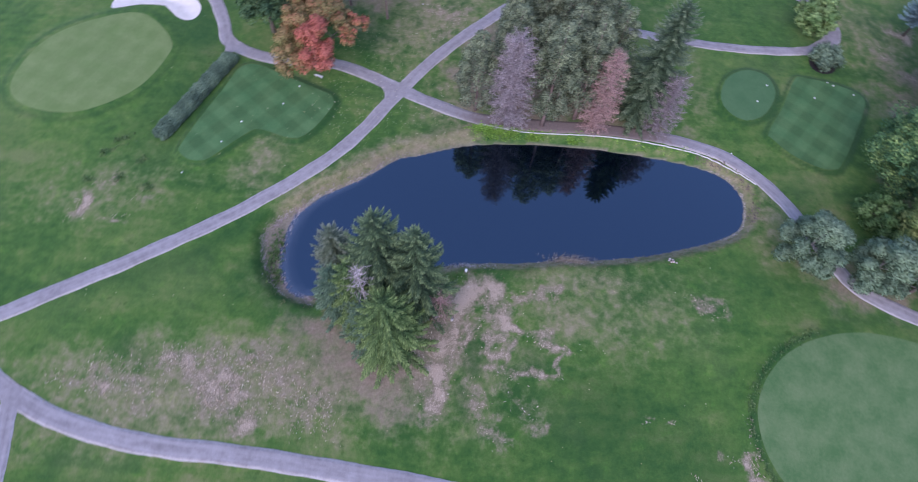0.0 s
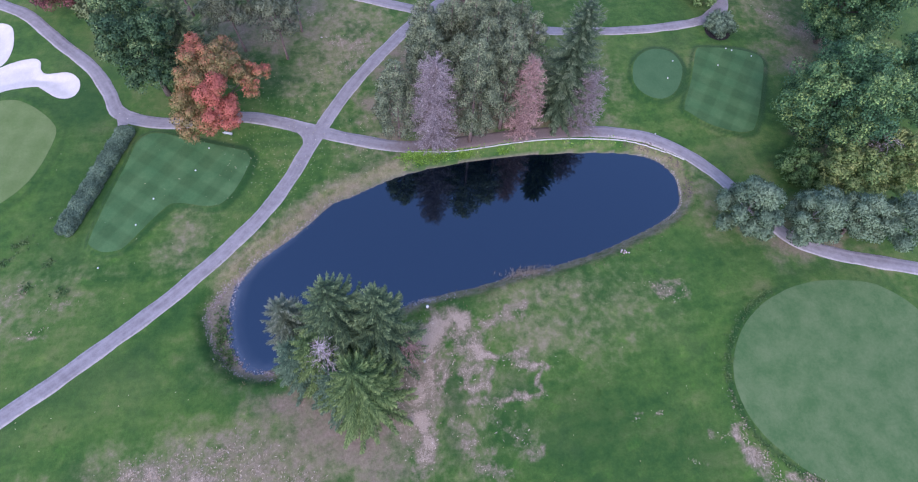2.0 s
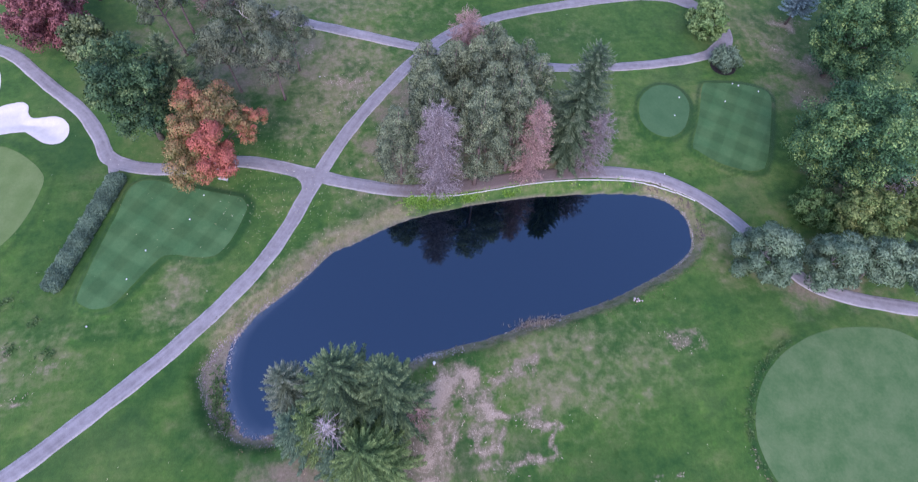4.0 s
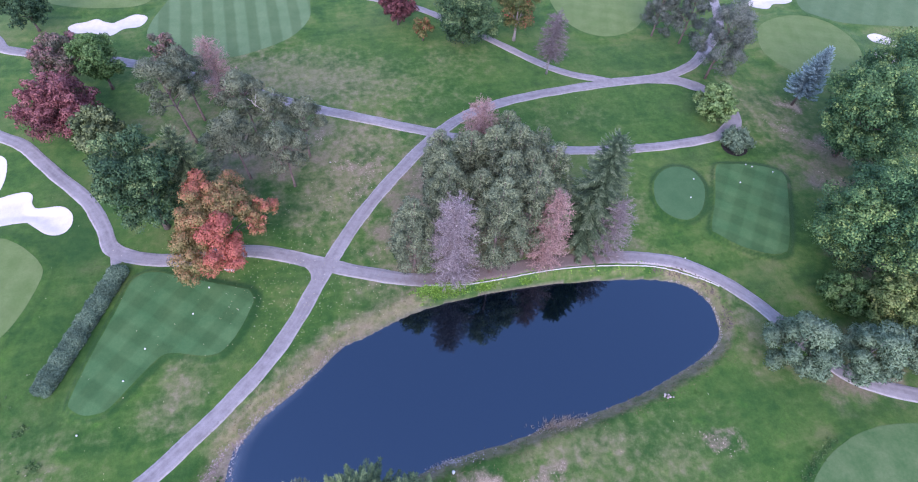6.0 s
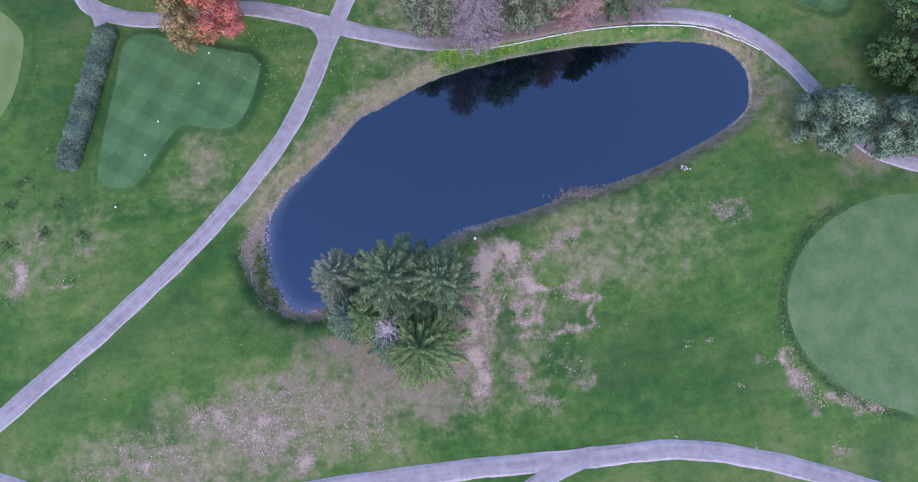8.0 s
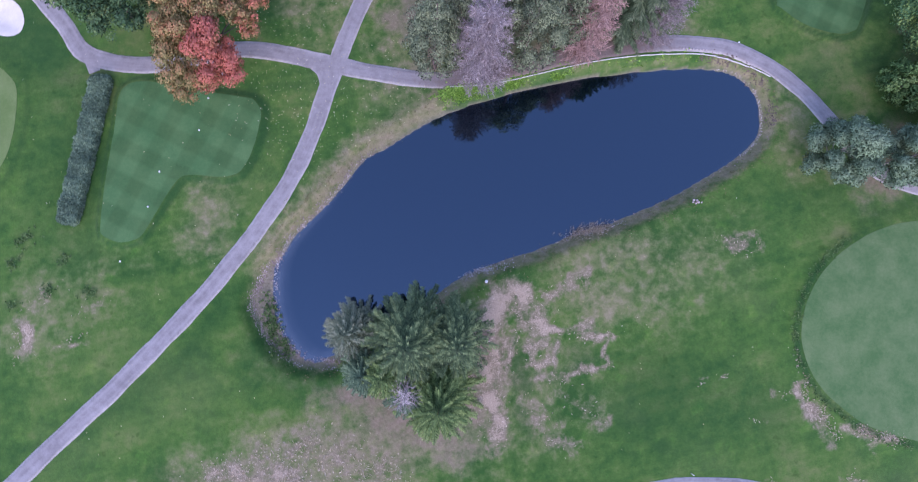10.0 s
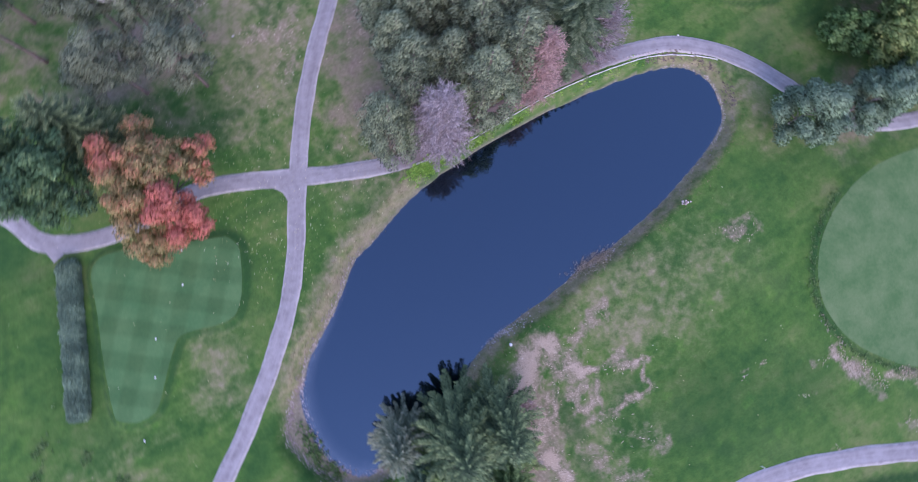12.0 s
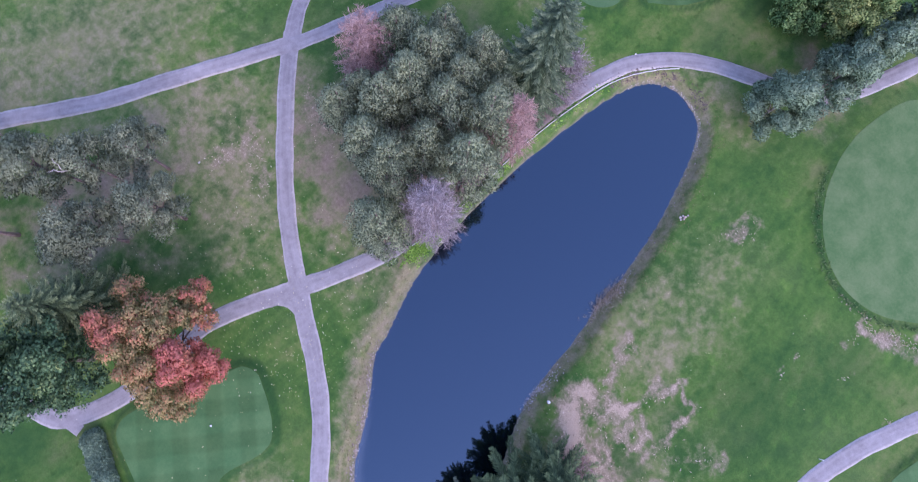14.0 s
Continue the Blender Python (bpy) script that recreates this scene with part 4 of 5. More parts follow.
OLIVE_SOUTH = [(2, 20, 13, 10, 0, 0.6), (-28, 15.5, 32, 7, 8, 0.92), (-10, 17, 12, 5, 0, 0.8), (20.5, 29.6, 6, 4, 10, 0.8), (22, 35, 9, 3.4, 10, 0.75), (30, 31, 14, 8, 10, 0.5), (-58, 46, 14, 7, 10, 0.5), (-33, 54, 4, 7, -20, 0.7), (-20, 42, 4, 14, -40, 0.5), (56, 49, 4, 10, 10, 0.6)]
OLIVE_NORTH = [(-5, 92, 9, 15, -30, 0.8), (-9, 101, 20, 12, -15, 0.78), (-14, 84, 9, 6, -30, 0.55), (5, 80, 6, 15, -30, 0.9), (46, 78, 5, 12, 0, 0.4), (-35, 100, 12, 12, 0, 0.5), (86, 96, 9, 14, 30, 0.6), (-15, 123, 26, 9, -15, 0.9), (20, 124, 14, 7, 0, 0.4), (-32, 126, 12, 6, -25, 0.55), (40, 102, 24, 6, 0, 0.3)]
DUFF = [(-8, 96, 9, 12, -25, 0.10), (-14, 106, 13, 6, -20, 0.3), (-24, 101, 12, 9, -15, 0.7), (-36, 112, 9, 9, 0, 0.5), (14, 76, 12, 11, 10, 0.98), (24, 77, 10, 10, 0, 0.95), (34, 68, 8, 5, 0, 0.7), (-10, 21.5, 11, 6, -20, 0.9), (-17.5, 24.2, 4, 2, -25, 0.85), (0, 24, 4, 7, 0, 0.75), (-4.5, 16, 6, 5, 0, 0.62),
        (70, 40, 10, 6, -20, 0.75), (87, 56, 7, 9, 0, 0.8), (92, 80, 9, 9, 0, 0.7), (6, 88, 3.5, 9, -25, 0.8)]
LUSH_WEST = [(-60.1, 53.4, 0.9, 0.6, 0, 1), (-56.2, 48.3, 0.9, 0.8, 0, 1), (-53.6, 52.2, 0.8, 0.6, 0, 1), (-50.5, 47.0, 0.9, 0.7, 0, 1), (-61.2, 47.6, 0.8, 0.6, 0, 0.9), (-48.0, 49.3, 0.6, 0.5, 0, 0.8), (-58, 56.5, 1.4, 0.7, 20, 0.8), (-52, 86, 5, 12, 20, 0.8), (-50, 66, 6, 14, -15, 0.6)]
LUSH_EAST = [(26, 14, 9, 7, 0, 0.7), (45, 102, 22, 6, 0, 0.5), (0, 126, 28, 10, -10, 0.25), (60, 120, 18, 8, 0, 0.4), (50, 38, 14, 5, 10, 0.5)]
FRESH = [(-60, 64, 16, 18, 0, 0.9), (-64, 92, 16, 12, 20, 0.8), (-44, 36, 16, 8, 35, 0.55), (24, 120, 34, 10, 0, 0.95), (46, 102, 24, 6, 0, 1.0), (-15, 130, 20, 7, -20, 0.7), (38, 24, 14, 14, 0, 0.7), (52, 38, 12, 6, 10, 0.8), (30, 8, 22, 7, -10, 0.6), (48, 82, 8, 14, 0, 0.6), (-58, 20, 14, 6, 30, 0.5),
         (-34, 24, 14, 5, 10, 0.6)]
BARE = BARE_EAST + BARE_WEST + BARE_NORTH


def build_ground():
    xs, ys = graded(-96, 142, 0.55, 3000), graded(-22, 172, 0.55, 3000)
    gx, gy = np.meshgrid(xs, ys)
    x, y = gx.ravel(), gy.ravel()
    z = height(x, y)
    nx, ny = len(xs), len(ys)
    i = np.arange(nx * ny).reshape(ny, nx)
    faces = np.stack([i[:-1, :-1], i[:-1, 1:], i[1:, 1:], i[1:, :-1]], -1).reshape(-1, 4)
    me = bpy.data.meshes.new("ground")
    me.vertices.add(len(x))
    me.vertices.foreach_set("co", np.stack([x, y, z], 1).astype(np.float32).ravel())
    me.loops.add(faces.size)
    me.loops.foreach_set("vertex_index", faces.astype(np.int32).ravel())
    me.polygons.add(len(faces))
    me.polygons.foreach_set("loop_start", np.arange(0, faces.size, 4, dtype=np.int32))
    d = signed(x, y, POND)
    # Longer-grass rim round tees, widened south-east to paint shade on the falling bank.
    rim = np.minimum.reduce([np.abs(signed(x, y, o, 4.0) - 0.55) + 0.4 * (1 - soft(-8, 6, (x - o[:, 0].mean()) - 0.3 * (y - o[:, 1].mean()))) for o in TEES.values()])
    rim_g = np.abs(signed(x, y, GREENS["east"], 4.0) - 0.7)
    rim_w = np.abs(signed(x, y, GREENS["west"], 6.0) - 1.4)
    north = soft(58, 61, y) * soft(2, 8, x) * (1 - soft(44, 50, x))
    west = soft(46, 52, y - 0.4 * x) * (1 - soft(2, 10, x))
    wx = x + 1.5 * drift_noise(x, y, 3.6, 1) + 0.9 * drift_noise(x, y, 1.5, 2)
    wy = y + 1.2 * drift_noise(x, y, 3.6, 3) + 0.9 * drift_noise(x, y, 1.5, 4)
    broken = 1 + 0.30 * drift_noise(x, y, 2.2, 5) + 0.34 * drift_noise(x, y, 1.1, 6)
    values = {
        "bare": np.maximum.reduce([blobs(wx, wy, BARE, 1.3), strokes(wx, wy, TRODDEN) * 1.06, 0.92 * strokes(wx, wy, STRAW + GREEN_RIM)]) * broken,
        "olive": np.maximum(blobs(x, y, OLIVE_SOUTH + OLIVE_NORTH), 0.95 * (1 - soft(0.8, 2.6 + 3.6 * west, d)) * (d > 0) * (1 - 0.6 * north)),
        "duff": np.maximum(blobs(x, y, DUFF), 0.34 * np.exp(-(((d - 0.9) / 0.6) ** 2)) * (d > 0)) * (1 - north * (1 - soft(2.6, 3.6, d))),
        "lush_shade": np.maximum.reduce([blobs(x, y, LUSH_WEST + LUSH_EAST), strokes(x, y, ISLETS), 1.0 * (1 - soft(0.35, 1.0, rim)), 0.85 * (1 - soft(0.2, 0.8, rim_g)) * (1 - soft(58, 70, x)), 0.25 * north * (1 - soft(2, 5, d)), 0.6 * (1 - soft(0.2, 0.9, rim_w))]),
        "fresh": blobs(wx, wy, FRESH, 1.2),
        "silt": np.maximum(soft(-3.0, -0.2, d) * (1 - soft(0.0, 0.4, d)) * (1 - 0.95 * north * (d > 0)), 0.9 * (1 - soft(-1.0, 0.3, signed(x, y, SHELF)))),
        "deep": soft(0.6, 3.0, -d),
    }
    for key, data in values.items():
        me.attributes.new(key, "FLOAT", "POINT").data.foreach_set("value", data.astype(np.float32))
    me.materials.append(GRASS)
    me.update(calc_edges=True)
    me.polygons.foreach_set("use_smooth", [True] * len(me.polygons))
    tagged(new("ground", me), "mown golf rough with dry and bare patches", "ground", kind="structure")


build_ground()


def sheet(name, outline, mat, lift, label, category, edge=0.0, seed=1, rings=None):
    """A turf or sand surface draped over the land inside an outline."""
    rng = np.random.default_rng(seed)
    c = outline.mean(0)
    size = np.linalg.norm(outline - c, axis=1).max()
    k = rings or max(5, int(size / 0.8))
    n = len(outline)
    if edge:
        a = np.arange(n) / n * 2 * math.pi
        wob = edge * (np.sin(a * 23 + seed) + np.sin(a * 41 + 2 * seed) * 0.7 + rng.normal(0, 0.2, n))
        outline = outline + unit(outline - c) * wob[:, None]
    ts = np.linspace(0, 1, k + 1)[1:]
    pts = np.concatenate([c[None]] + [c + (outline - c) * t for t in ts])
    z = height(pts[:, 0], pts[:, 1]) + lift
    z[-n:] -= 0.4 * lift
    faces = [(0, 1 + j, 1 + (j + 1) % n) for j in range(n)]
    for r in range(k - 1):
        a = 1 + r * n
        faces += [(a + j, a + n + j, a + n + (j + 1) % n, a + (j + 1) % n) for j in range(n)]
    ob = link(name, np.column_stack([pts, z]), faces, mat)
    return tagged(ob, label, category, kind="structure")


for key, o in TEES.items():
    sheet("tee_" + key.replace(" ", "_"), o, ROUND_TURF if key == "round" else TEE_TURF, 0.05, "raised tee of close-mown dark green turf", "tee", 0.02, 3)
TURFS = {"west": GREEN_TURF, "east": EAST_TURF, "striped": STRIPED_TURF, "north": GREEN_TURF, "far": GREEN_TURF, "fairway": FAIRWAY_TURF, "corner": GREEN_TURF}
for key, o in GREENS.items():
    sheet("putting_green_" + key, o, TURFS[key], 0.05, "pale close-mown putting green with a curved edge", "putting green", 0.02, 5)
for key, o in BUNKERS.items():
    sheet("bunker_" + key.replace(" ", "_"), o, SAND, 0.09, "bunker of raked white sand", "bunker", 0.02, 7)


def build_path(name, line, width, lift):
    rng = np.random.default_rng(len(name))
    n = len(line)
    d = unit(np.gradient(line, axis=0))
    s = np.column_stack([-d[:, 1], d[:, 0]])
    run = np.concatenate([[0], np.cumsum(np.linalg.norm(np.diff(line, axis=0), axis=1))])
    if name.endswith(("bend", "fillet")):
        width = (width * (0.62 + 0.38 * soft(0, 3.5, run) * soft(0, 3.5, run[-1] - run)))
    across = np.array([-1.06, -1, -0.6, -0.2, 0.2, 0.6, 1, 1.06])
    wob = np.column_stack([0.05 * np.sin(run * 0.9) + rng.normal(0, 0.02, n), 0.05 * np.sin(run * 0.7 + 2) + rng.normal(0, 0.02, n)])
    meet = np.zeros(n)
    for other, (far, w) in LINES.items():
        if "cart_path_" + other.replace(" ", "_") != name:
            for q in far:
                meet = np.maximum(meet, np.hypot(line[:, 0] - q[0], line[:, 1] - q[1]) < w / 2 + 1.2)
    verts, uvs = [], []
    for k, a in enumerate(across):
        off = a * width / 2 + (wob[:, 0] if a < -0.9 else wob[:, 1] if a > 0.9 else 0)
        p = line + s * np.asarray(off)[..., None] if np.ndim(off) else line + s * off
        z = height(p[:, 0], p[:, 1]) + (lift + 0.015 * (1 - a * a) if abs(a) <= 1 else np.where(meet > 0, lift - 0.012, -0.05))
        verts.append(np.column_stack([p, z]))
        uvs.append(np.column_stack([run, np.full(n, a)]))
    v, uv = np.concatenate(verts), np.concatenate(uvs)
    m = len(across)
    faces = [((k) * n + i, k * n + i + 1, (k + 1) * n + i + 1, (k + 1) * n + i) for k in range(m - 1) for i in range(n - 1)]
    joint = np.zeros(len(v))
    for other, (far, w) in LINES.items():
        if "cart_path_" + other.replace(" ", "_") != name:
            for q in far:
                joint = np.maximum(joint, 1 - soft(w / 2 - 0.2, w / 2 + 0.9, np.hypot(v[:, 0] - q[0], v[:, 1] - q[1])))
    litter = blobs(v[:, 0], v[:, 1], [(20, 67, 15, 6, 0, 1.3), (32, 67, 9, 5, 0, 1.0)])
    ob = link(name, v, faces, PATH_MAT, values={"joint": joint, "litter": litter})
    layer = ob.data.uv_layers.new(name="UVMap")
    idx = np.zeros(len(ob.data.loops), np.int32)
    ob.data.loops.foreach_get("vertex_index", idx)
    layer.data.foreach_set("uv", uv[idx].astype(np.float32).ravel())
    tagged(ob, "worn grey gravel cart path across the grass", "path", kind="structure")


for n_, (key, (line, width)) in enumerate(LINES.items()):
    build_path("cart_path_" + key.replace(" ", "_"), line, width, 0.044 if key in ("fillet", "hedge end") else 0.05 + 0.006 * n_)


def build_water():
    c = np.array([13.0, 48.5])
    n = len(POND)
    ts = [0.02, 0.5, 0.75, 0.84, 0.88, 0.91, 0.94, 0.97, 0.99, 1.03]
    pts = np.concatenate([c + (POND - c) * t for t in ts])
    west = 1 - soft(-22, -12, pts[:, 0])
    shallow = soft(0, 1, 1 + (signed(pts[:, 0], pts[:, 1], POND) - 0.1) / (0.4 + 1.5 * west))
    faces = [tuple(range(n))]
    for r in range(len(ts) - 1):
        faces += [(r * n + j, (r + 1) * n + j, (r + 1) * n + (j + 1) % n, r * n + (j + 1) % n) for j in range(n)]
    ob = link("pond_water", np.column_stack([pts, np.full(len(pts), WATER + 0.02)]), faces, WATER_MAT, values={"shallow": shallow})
    tagged(ob, "still dark blue pond reflecting sky and trees", "water", kind="structure")


build_water()

# ---- trees by the pond ----
CLUMP = "spruces beside the pond"
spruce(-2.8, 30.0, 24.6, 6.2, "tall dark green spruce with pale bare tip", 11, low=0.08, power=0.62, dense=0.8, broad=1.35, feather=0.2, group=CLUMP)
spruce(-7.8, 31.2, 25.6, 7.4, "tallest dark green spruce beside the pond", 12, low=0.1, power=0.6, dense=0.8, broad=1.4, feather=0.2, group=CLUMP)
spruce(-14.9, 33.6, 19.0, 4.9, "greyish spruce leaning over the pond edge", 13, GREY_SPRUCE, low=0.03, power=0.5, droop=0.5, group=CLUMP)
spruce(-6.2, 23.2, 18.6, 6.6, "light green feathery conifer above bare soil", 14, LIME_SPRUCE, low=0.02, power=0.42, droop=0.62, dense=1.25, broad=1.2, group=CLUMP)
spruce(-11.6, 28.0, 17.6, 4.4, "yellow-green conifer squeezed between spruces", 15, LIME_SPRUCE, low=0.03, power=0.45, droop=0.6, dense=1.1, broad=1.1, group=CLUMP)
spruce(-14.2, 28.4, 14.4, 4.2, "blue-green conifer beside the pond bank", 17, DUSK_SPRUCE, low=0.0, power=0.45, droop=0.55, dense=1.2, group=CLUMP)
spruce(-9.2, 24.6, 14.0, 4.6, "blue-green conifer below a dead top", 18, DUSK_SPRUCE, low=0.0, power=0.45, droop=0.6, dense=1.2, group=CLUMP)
twig_tree(-9.3, 25.8, 22.2, 1.9, DEAD_GREY, "dead silver-grey spruce top above green boughs", 16, low=0.66, power=0.6, fuzz=0.1, dense=0.2, up=0.5, group=CLUMP)
twig_tree(0.6, 28.6, 8.5, 2.4, DEAD_PINK, "bare brownish lower boughs beside the spruce", 19, bark=PALE_BARK, low=0.1, power=0.4, fuzz=1.4, dense=0.8, tint=lambda f, r: r.uniform(0.1, 0.4))

GROVE = "pine grove behind the pond"
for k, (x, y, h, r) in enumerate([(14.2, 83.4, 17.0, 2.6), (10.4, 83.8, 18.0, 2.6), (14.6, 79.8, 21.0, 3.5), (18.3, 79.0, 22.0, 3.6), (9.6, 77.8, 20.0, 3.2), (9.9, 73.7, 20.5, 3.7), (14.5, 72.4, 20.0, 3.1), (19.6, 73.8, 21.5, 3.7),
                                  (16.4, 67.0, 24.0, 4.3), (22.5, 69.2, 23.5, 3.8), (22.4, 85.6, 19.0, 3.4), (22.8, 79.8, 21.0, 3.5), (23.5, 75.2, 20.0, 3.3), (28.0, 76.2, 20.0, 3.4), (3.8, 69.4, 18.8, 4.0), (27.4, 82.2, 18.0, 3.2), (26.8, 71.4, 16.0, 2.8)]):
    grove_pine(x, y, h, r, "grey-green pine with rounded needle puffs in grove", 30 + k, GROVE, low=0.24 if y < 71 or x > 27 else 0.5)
twig_tree(9.6, 66.0, 21.6, 4.6, DEAD_GREY, "dead lavender-grey larch with fine bare twigs", 41, power=0.36, fuzz=3.2, low=0.08, up=0.45)
twig_tree(25.6, 67.2, 18.5, 3.6, DEAD_PINK, "dying pinkish larch with rusty lower twigs", 42, bark=PINE_BARK, power=0.4, fuzz=2.8, low=0.03)
twig_tree(18.2, 87.4, 19.5, 5.2, DEAD_PINK, "rust-pink dying larch behind the pines", 43, bark=PINE_BARK, power=0.4, fuzz=3.2)
spruce(34.0, 70.8, 26.0, 6.0, "large grey-green spruce with drooping boughs beside the path", 44, DARK_SPRUCE, low=0.02, power=0.42, dense=1.2, droop=0.55, broad=1.4, feather=0.22)
twig_tree(37.4, 68.0, 13.5, 3.8, DEAD_GREY, "dead grey spruce leaning against a green one", 45, power=0.38, fuzz=2.4, up=0.4, tint=lambda f, r: r.uniform(0.1, 0.5))

# ---- trees along the western path ----


MAPLE_BOUGHS = [(1.2, -3.2, 8.8, 3.4, 0.95), (2.8, -4.6, 8.0, 2.2, 0.92), (0.6, -1.1, 11.2, 2.9, 0.85), (-0.8, -5.0, 6.6, 1.8, 0.6), (-3.7, -1.9, 7.6, 3.4, 0.04), (-3.1, -4.9, 6.6, 2.6, 0.12), (-4.5, 0.9, 7.2, 2.6, 0.1), (-1.7, 2.1, 12.0, 3.2, 0.12),
                (-0.7, 6.1, 11.6, 3.3, 0.45), (1.8, 3.3, 12.6, 2.9, 0.05), (4.8, 3.3, 10.6, 2.4, 0.1), (7.8, 2.9, 9.6, 2.1, 0.5), (6.6, 0.6, 8.8, 1.9, 0.4), (5.2, 1.6, 10.2, 2.0, 0.15), (2, 7.7, 10.2, 2.7, 0.25), (-1.4, 1.7, 8.6, 3, 0.05)]
broadleaf("maple_tree", -26.8, 76.2, 16.0, 8.2, MAPLE_LEAF, "autumn maple turning orange and crimson over the path", 51, dense=58, leaf=0.24, extra=MAPLE_BOUGHS)
broadleaf("broadleaf_tree", -37.6, 85.2, 21.0, 7.0, OAK_LEAF, "large dark green broadleaf tree beside the path", 52, lobes=28)
spruce(-31.0, 88.6, 19.5, 6.2, "dense olive-green spruce behind the maple", 53, BROAD_SPRUCE, power=0.6)
broadleaf("olive_tree", -48.8, 104.6, 10.5, 4.8, BROAD_SPRUCE, "grey-green round tree at the lawn edge", 54, lobes=16, leaf=0.36)
broadleaf("red_tree", -57.5, 112.6, 12.0, 6.8, RED_LEAF, "dark red round-crowned tree on the lawn", 55, low=0.08, lobes=26)
broadleaf("bronze_tree", -60.6, 128.0, 10.5, 5.0, BRONZE_LEAF, "bronze-green tree beside the western path", 56, lobes=20)
broadleaf("young_tree", -52.4, 124.5, 12.5, 4.4, LIME_LEAF, "light green slender tree on the lawn", 57, lobes=18, tint=lambda a, b, c, r: r.uniform(0.0, 0.4))
broadleaf("bronze_tree", -38.6, 123.0, 13.0, 3.4, BRONZE_LEAF, "small bronze tree behind the pines", 58, lobes=14, tint=lambda a, b, c, r: r.uniform(0.25, 0.55))
twig_tree(-29.2, 118.0, 14.5, 4.2, DEAD_PINK, "pink bare-twigged tree behind the pines", 59, bark=PINE_BARK, power=0.36, fuzz=2.4, up=0.4)
WEST = "open pines on the western lawn"
for k, (x, y, h, r, lx, ly) in enumerate([(-34.0, 105.6, 17.5, 4.8, -2.0, 1.5), (-22.2, 104.8, 15.0, 4.6, -0.6, 0.6), (-15.6, 91.4, 13.5, 4.4, 0.2, 0.4), (-23.6, 94.5, 14.0, 4.6, -0.8, 0.6),
                                          (-12.6, 98.8, 13.0, 3.8, 0.4, 0.6), (-18.2, 101.2, 13.5, 3.8, 0.2, 0.6), (-33.0, 112, 15.5, 4.4, -1.0, 1.0)]):
    pine(x, y, h, r, "open-crowned grey-green pine with bare leaning trunk", 70 + k, SAGE_PINE, low=0.58, lobes=9, lean=(lx, ly), group=WEST, size=(0.28, 0.46), flat=0.7, dense=40, leaf=0.26, spiky=True)
snag = [ob for ob in bpy.data.objects if ob.name.startswith("pine_tree") and abs(ob.matrix_basis.translation.x + 18.2) < 0.1 and abs(ob.matrix_basis.translation.y - 101.2) < 0.1][0]
for k, (a_, b_, r_) in enumerate([((0.1, 0.4, 8.6), (-2.0, -0.2, 12.2), 0.12), ((-1.9, 0.0, 11.4), (-1.4, 1.2, 13.2), 0.08), ((-1.9, 0.0, 11.6), (-3.0, 0.4, 13.0), 0.07)]):
    limb_part(snag, a_, b_, r_, np.random.default_rng(300 + k), BLEACHED)
broadleaf("broadleaf_tree", -71.5, 147.5, 11.5, 5.6, OAK_LEAF, "dark green tree beside the far western path", 80, lobes=20, tint=lambda a, b, c, r: r.uniform(0.0, 0.3))

# ---- trees on the east ----
EAST = "grey pines over the eastern path"
for k, (x, y, h, r) in enumerate([(58.7, 43.4, 10.0, 5.0), (68.6, 40.3, 10.4, 4.4), (75.6, 39.4, 10.2, 3.6), (82.4, 37.2, 10.2, 4.4)]):
    pine(x, y, h, r, "blue-grey spreading pine beside the path", 90 + k, BLUEPINE_LEAF, low=0.22, lobes=14, leaf=0.30, group=EAST, size=(0.32, 0.48), bark=PALE_BARK, flat=0.75, dense=48, spiky=True)
broadleaf("broadleaf_tree", 79.8, 59.4, 20.5, 9.4, EAST_LEAF, "large green broadleaf tree along the eastern edge", 101, low=0.1, lobes=34)
broadleaf("broadleaf_tree", 94.5, 83.0, 20.5, 9.6, EAST_LEAF, "wide green broadleaf tree with yellowing tips", 102, low=0.12, lobes=34, tint=lambda a, b, c, r: min(1, r.uniform(0.1, 0.7) + 0.3 * (c > 0.75)))
broadleaf("broadleaf_tree", 109.0, 91.0, 21.0, 9.8, EAST_LEAF, "green broadleaf tree near the far bunker", 103, low=0.12, lobes=30)
broadleaf("broadleaf_tree", 97.0, 62.0, 19.0, 8.5, EAST_LEAF, "green broadleaf tree along the eastern edge", 104, low=0.12, lobes=28)
broadleaf("yellow_tree", 77.6, 46.6, 12.0, 5.6, YELLOW_LEAF, "yellowing broadleaf tree beside grey pines", 105, low=0.15, lobes=22)
broadleaf("low_tree", 73.4, 51.0, 6.5, 3.8, LIME_LEAF, "low light green tree beside the large broadleaf", 106, low=0.05, lobes=16, tint=lambda a, b, c, r: r.uniform(0.0, 0.45))
broadleaf("yellow_tree", 87.0, 48.0, 12.5, 5.6, YELLOW_LEAF, "yellowing broadleaf tree behind grey pines", 107, low=0.15, lobes=20)
spruce(94.2, 99.2, 15.0, 3.7, "blue spruce on a bare earth ring", 108, BLUE_LEAF, low=0.26, power=0.75, droop=0.2, dense=2.6)
broadleaf("yellow_tree", 72.6, 98.0, 7.8, 4.3, LIME_LEAF, "round yellow-green tree inside the path loop", 109, low=0.06, lobes=22, leaf=0.34, tint=lambda a, b, c, r: r.uniform(0.3, 0.8))
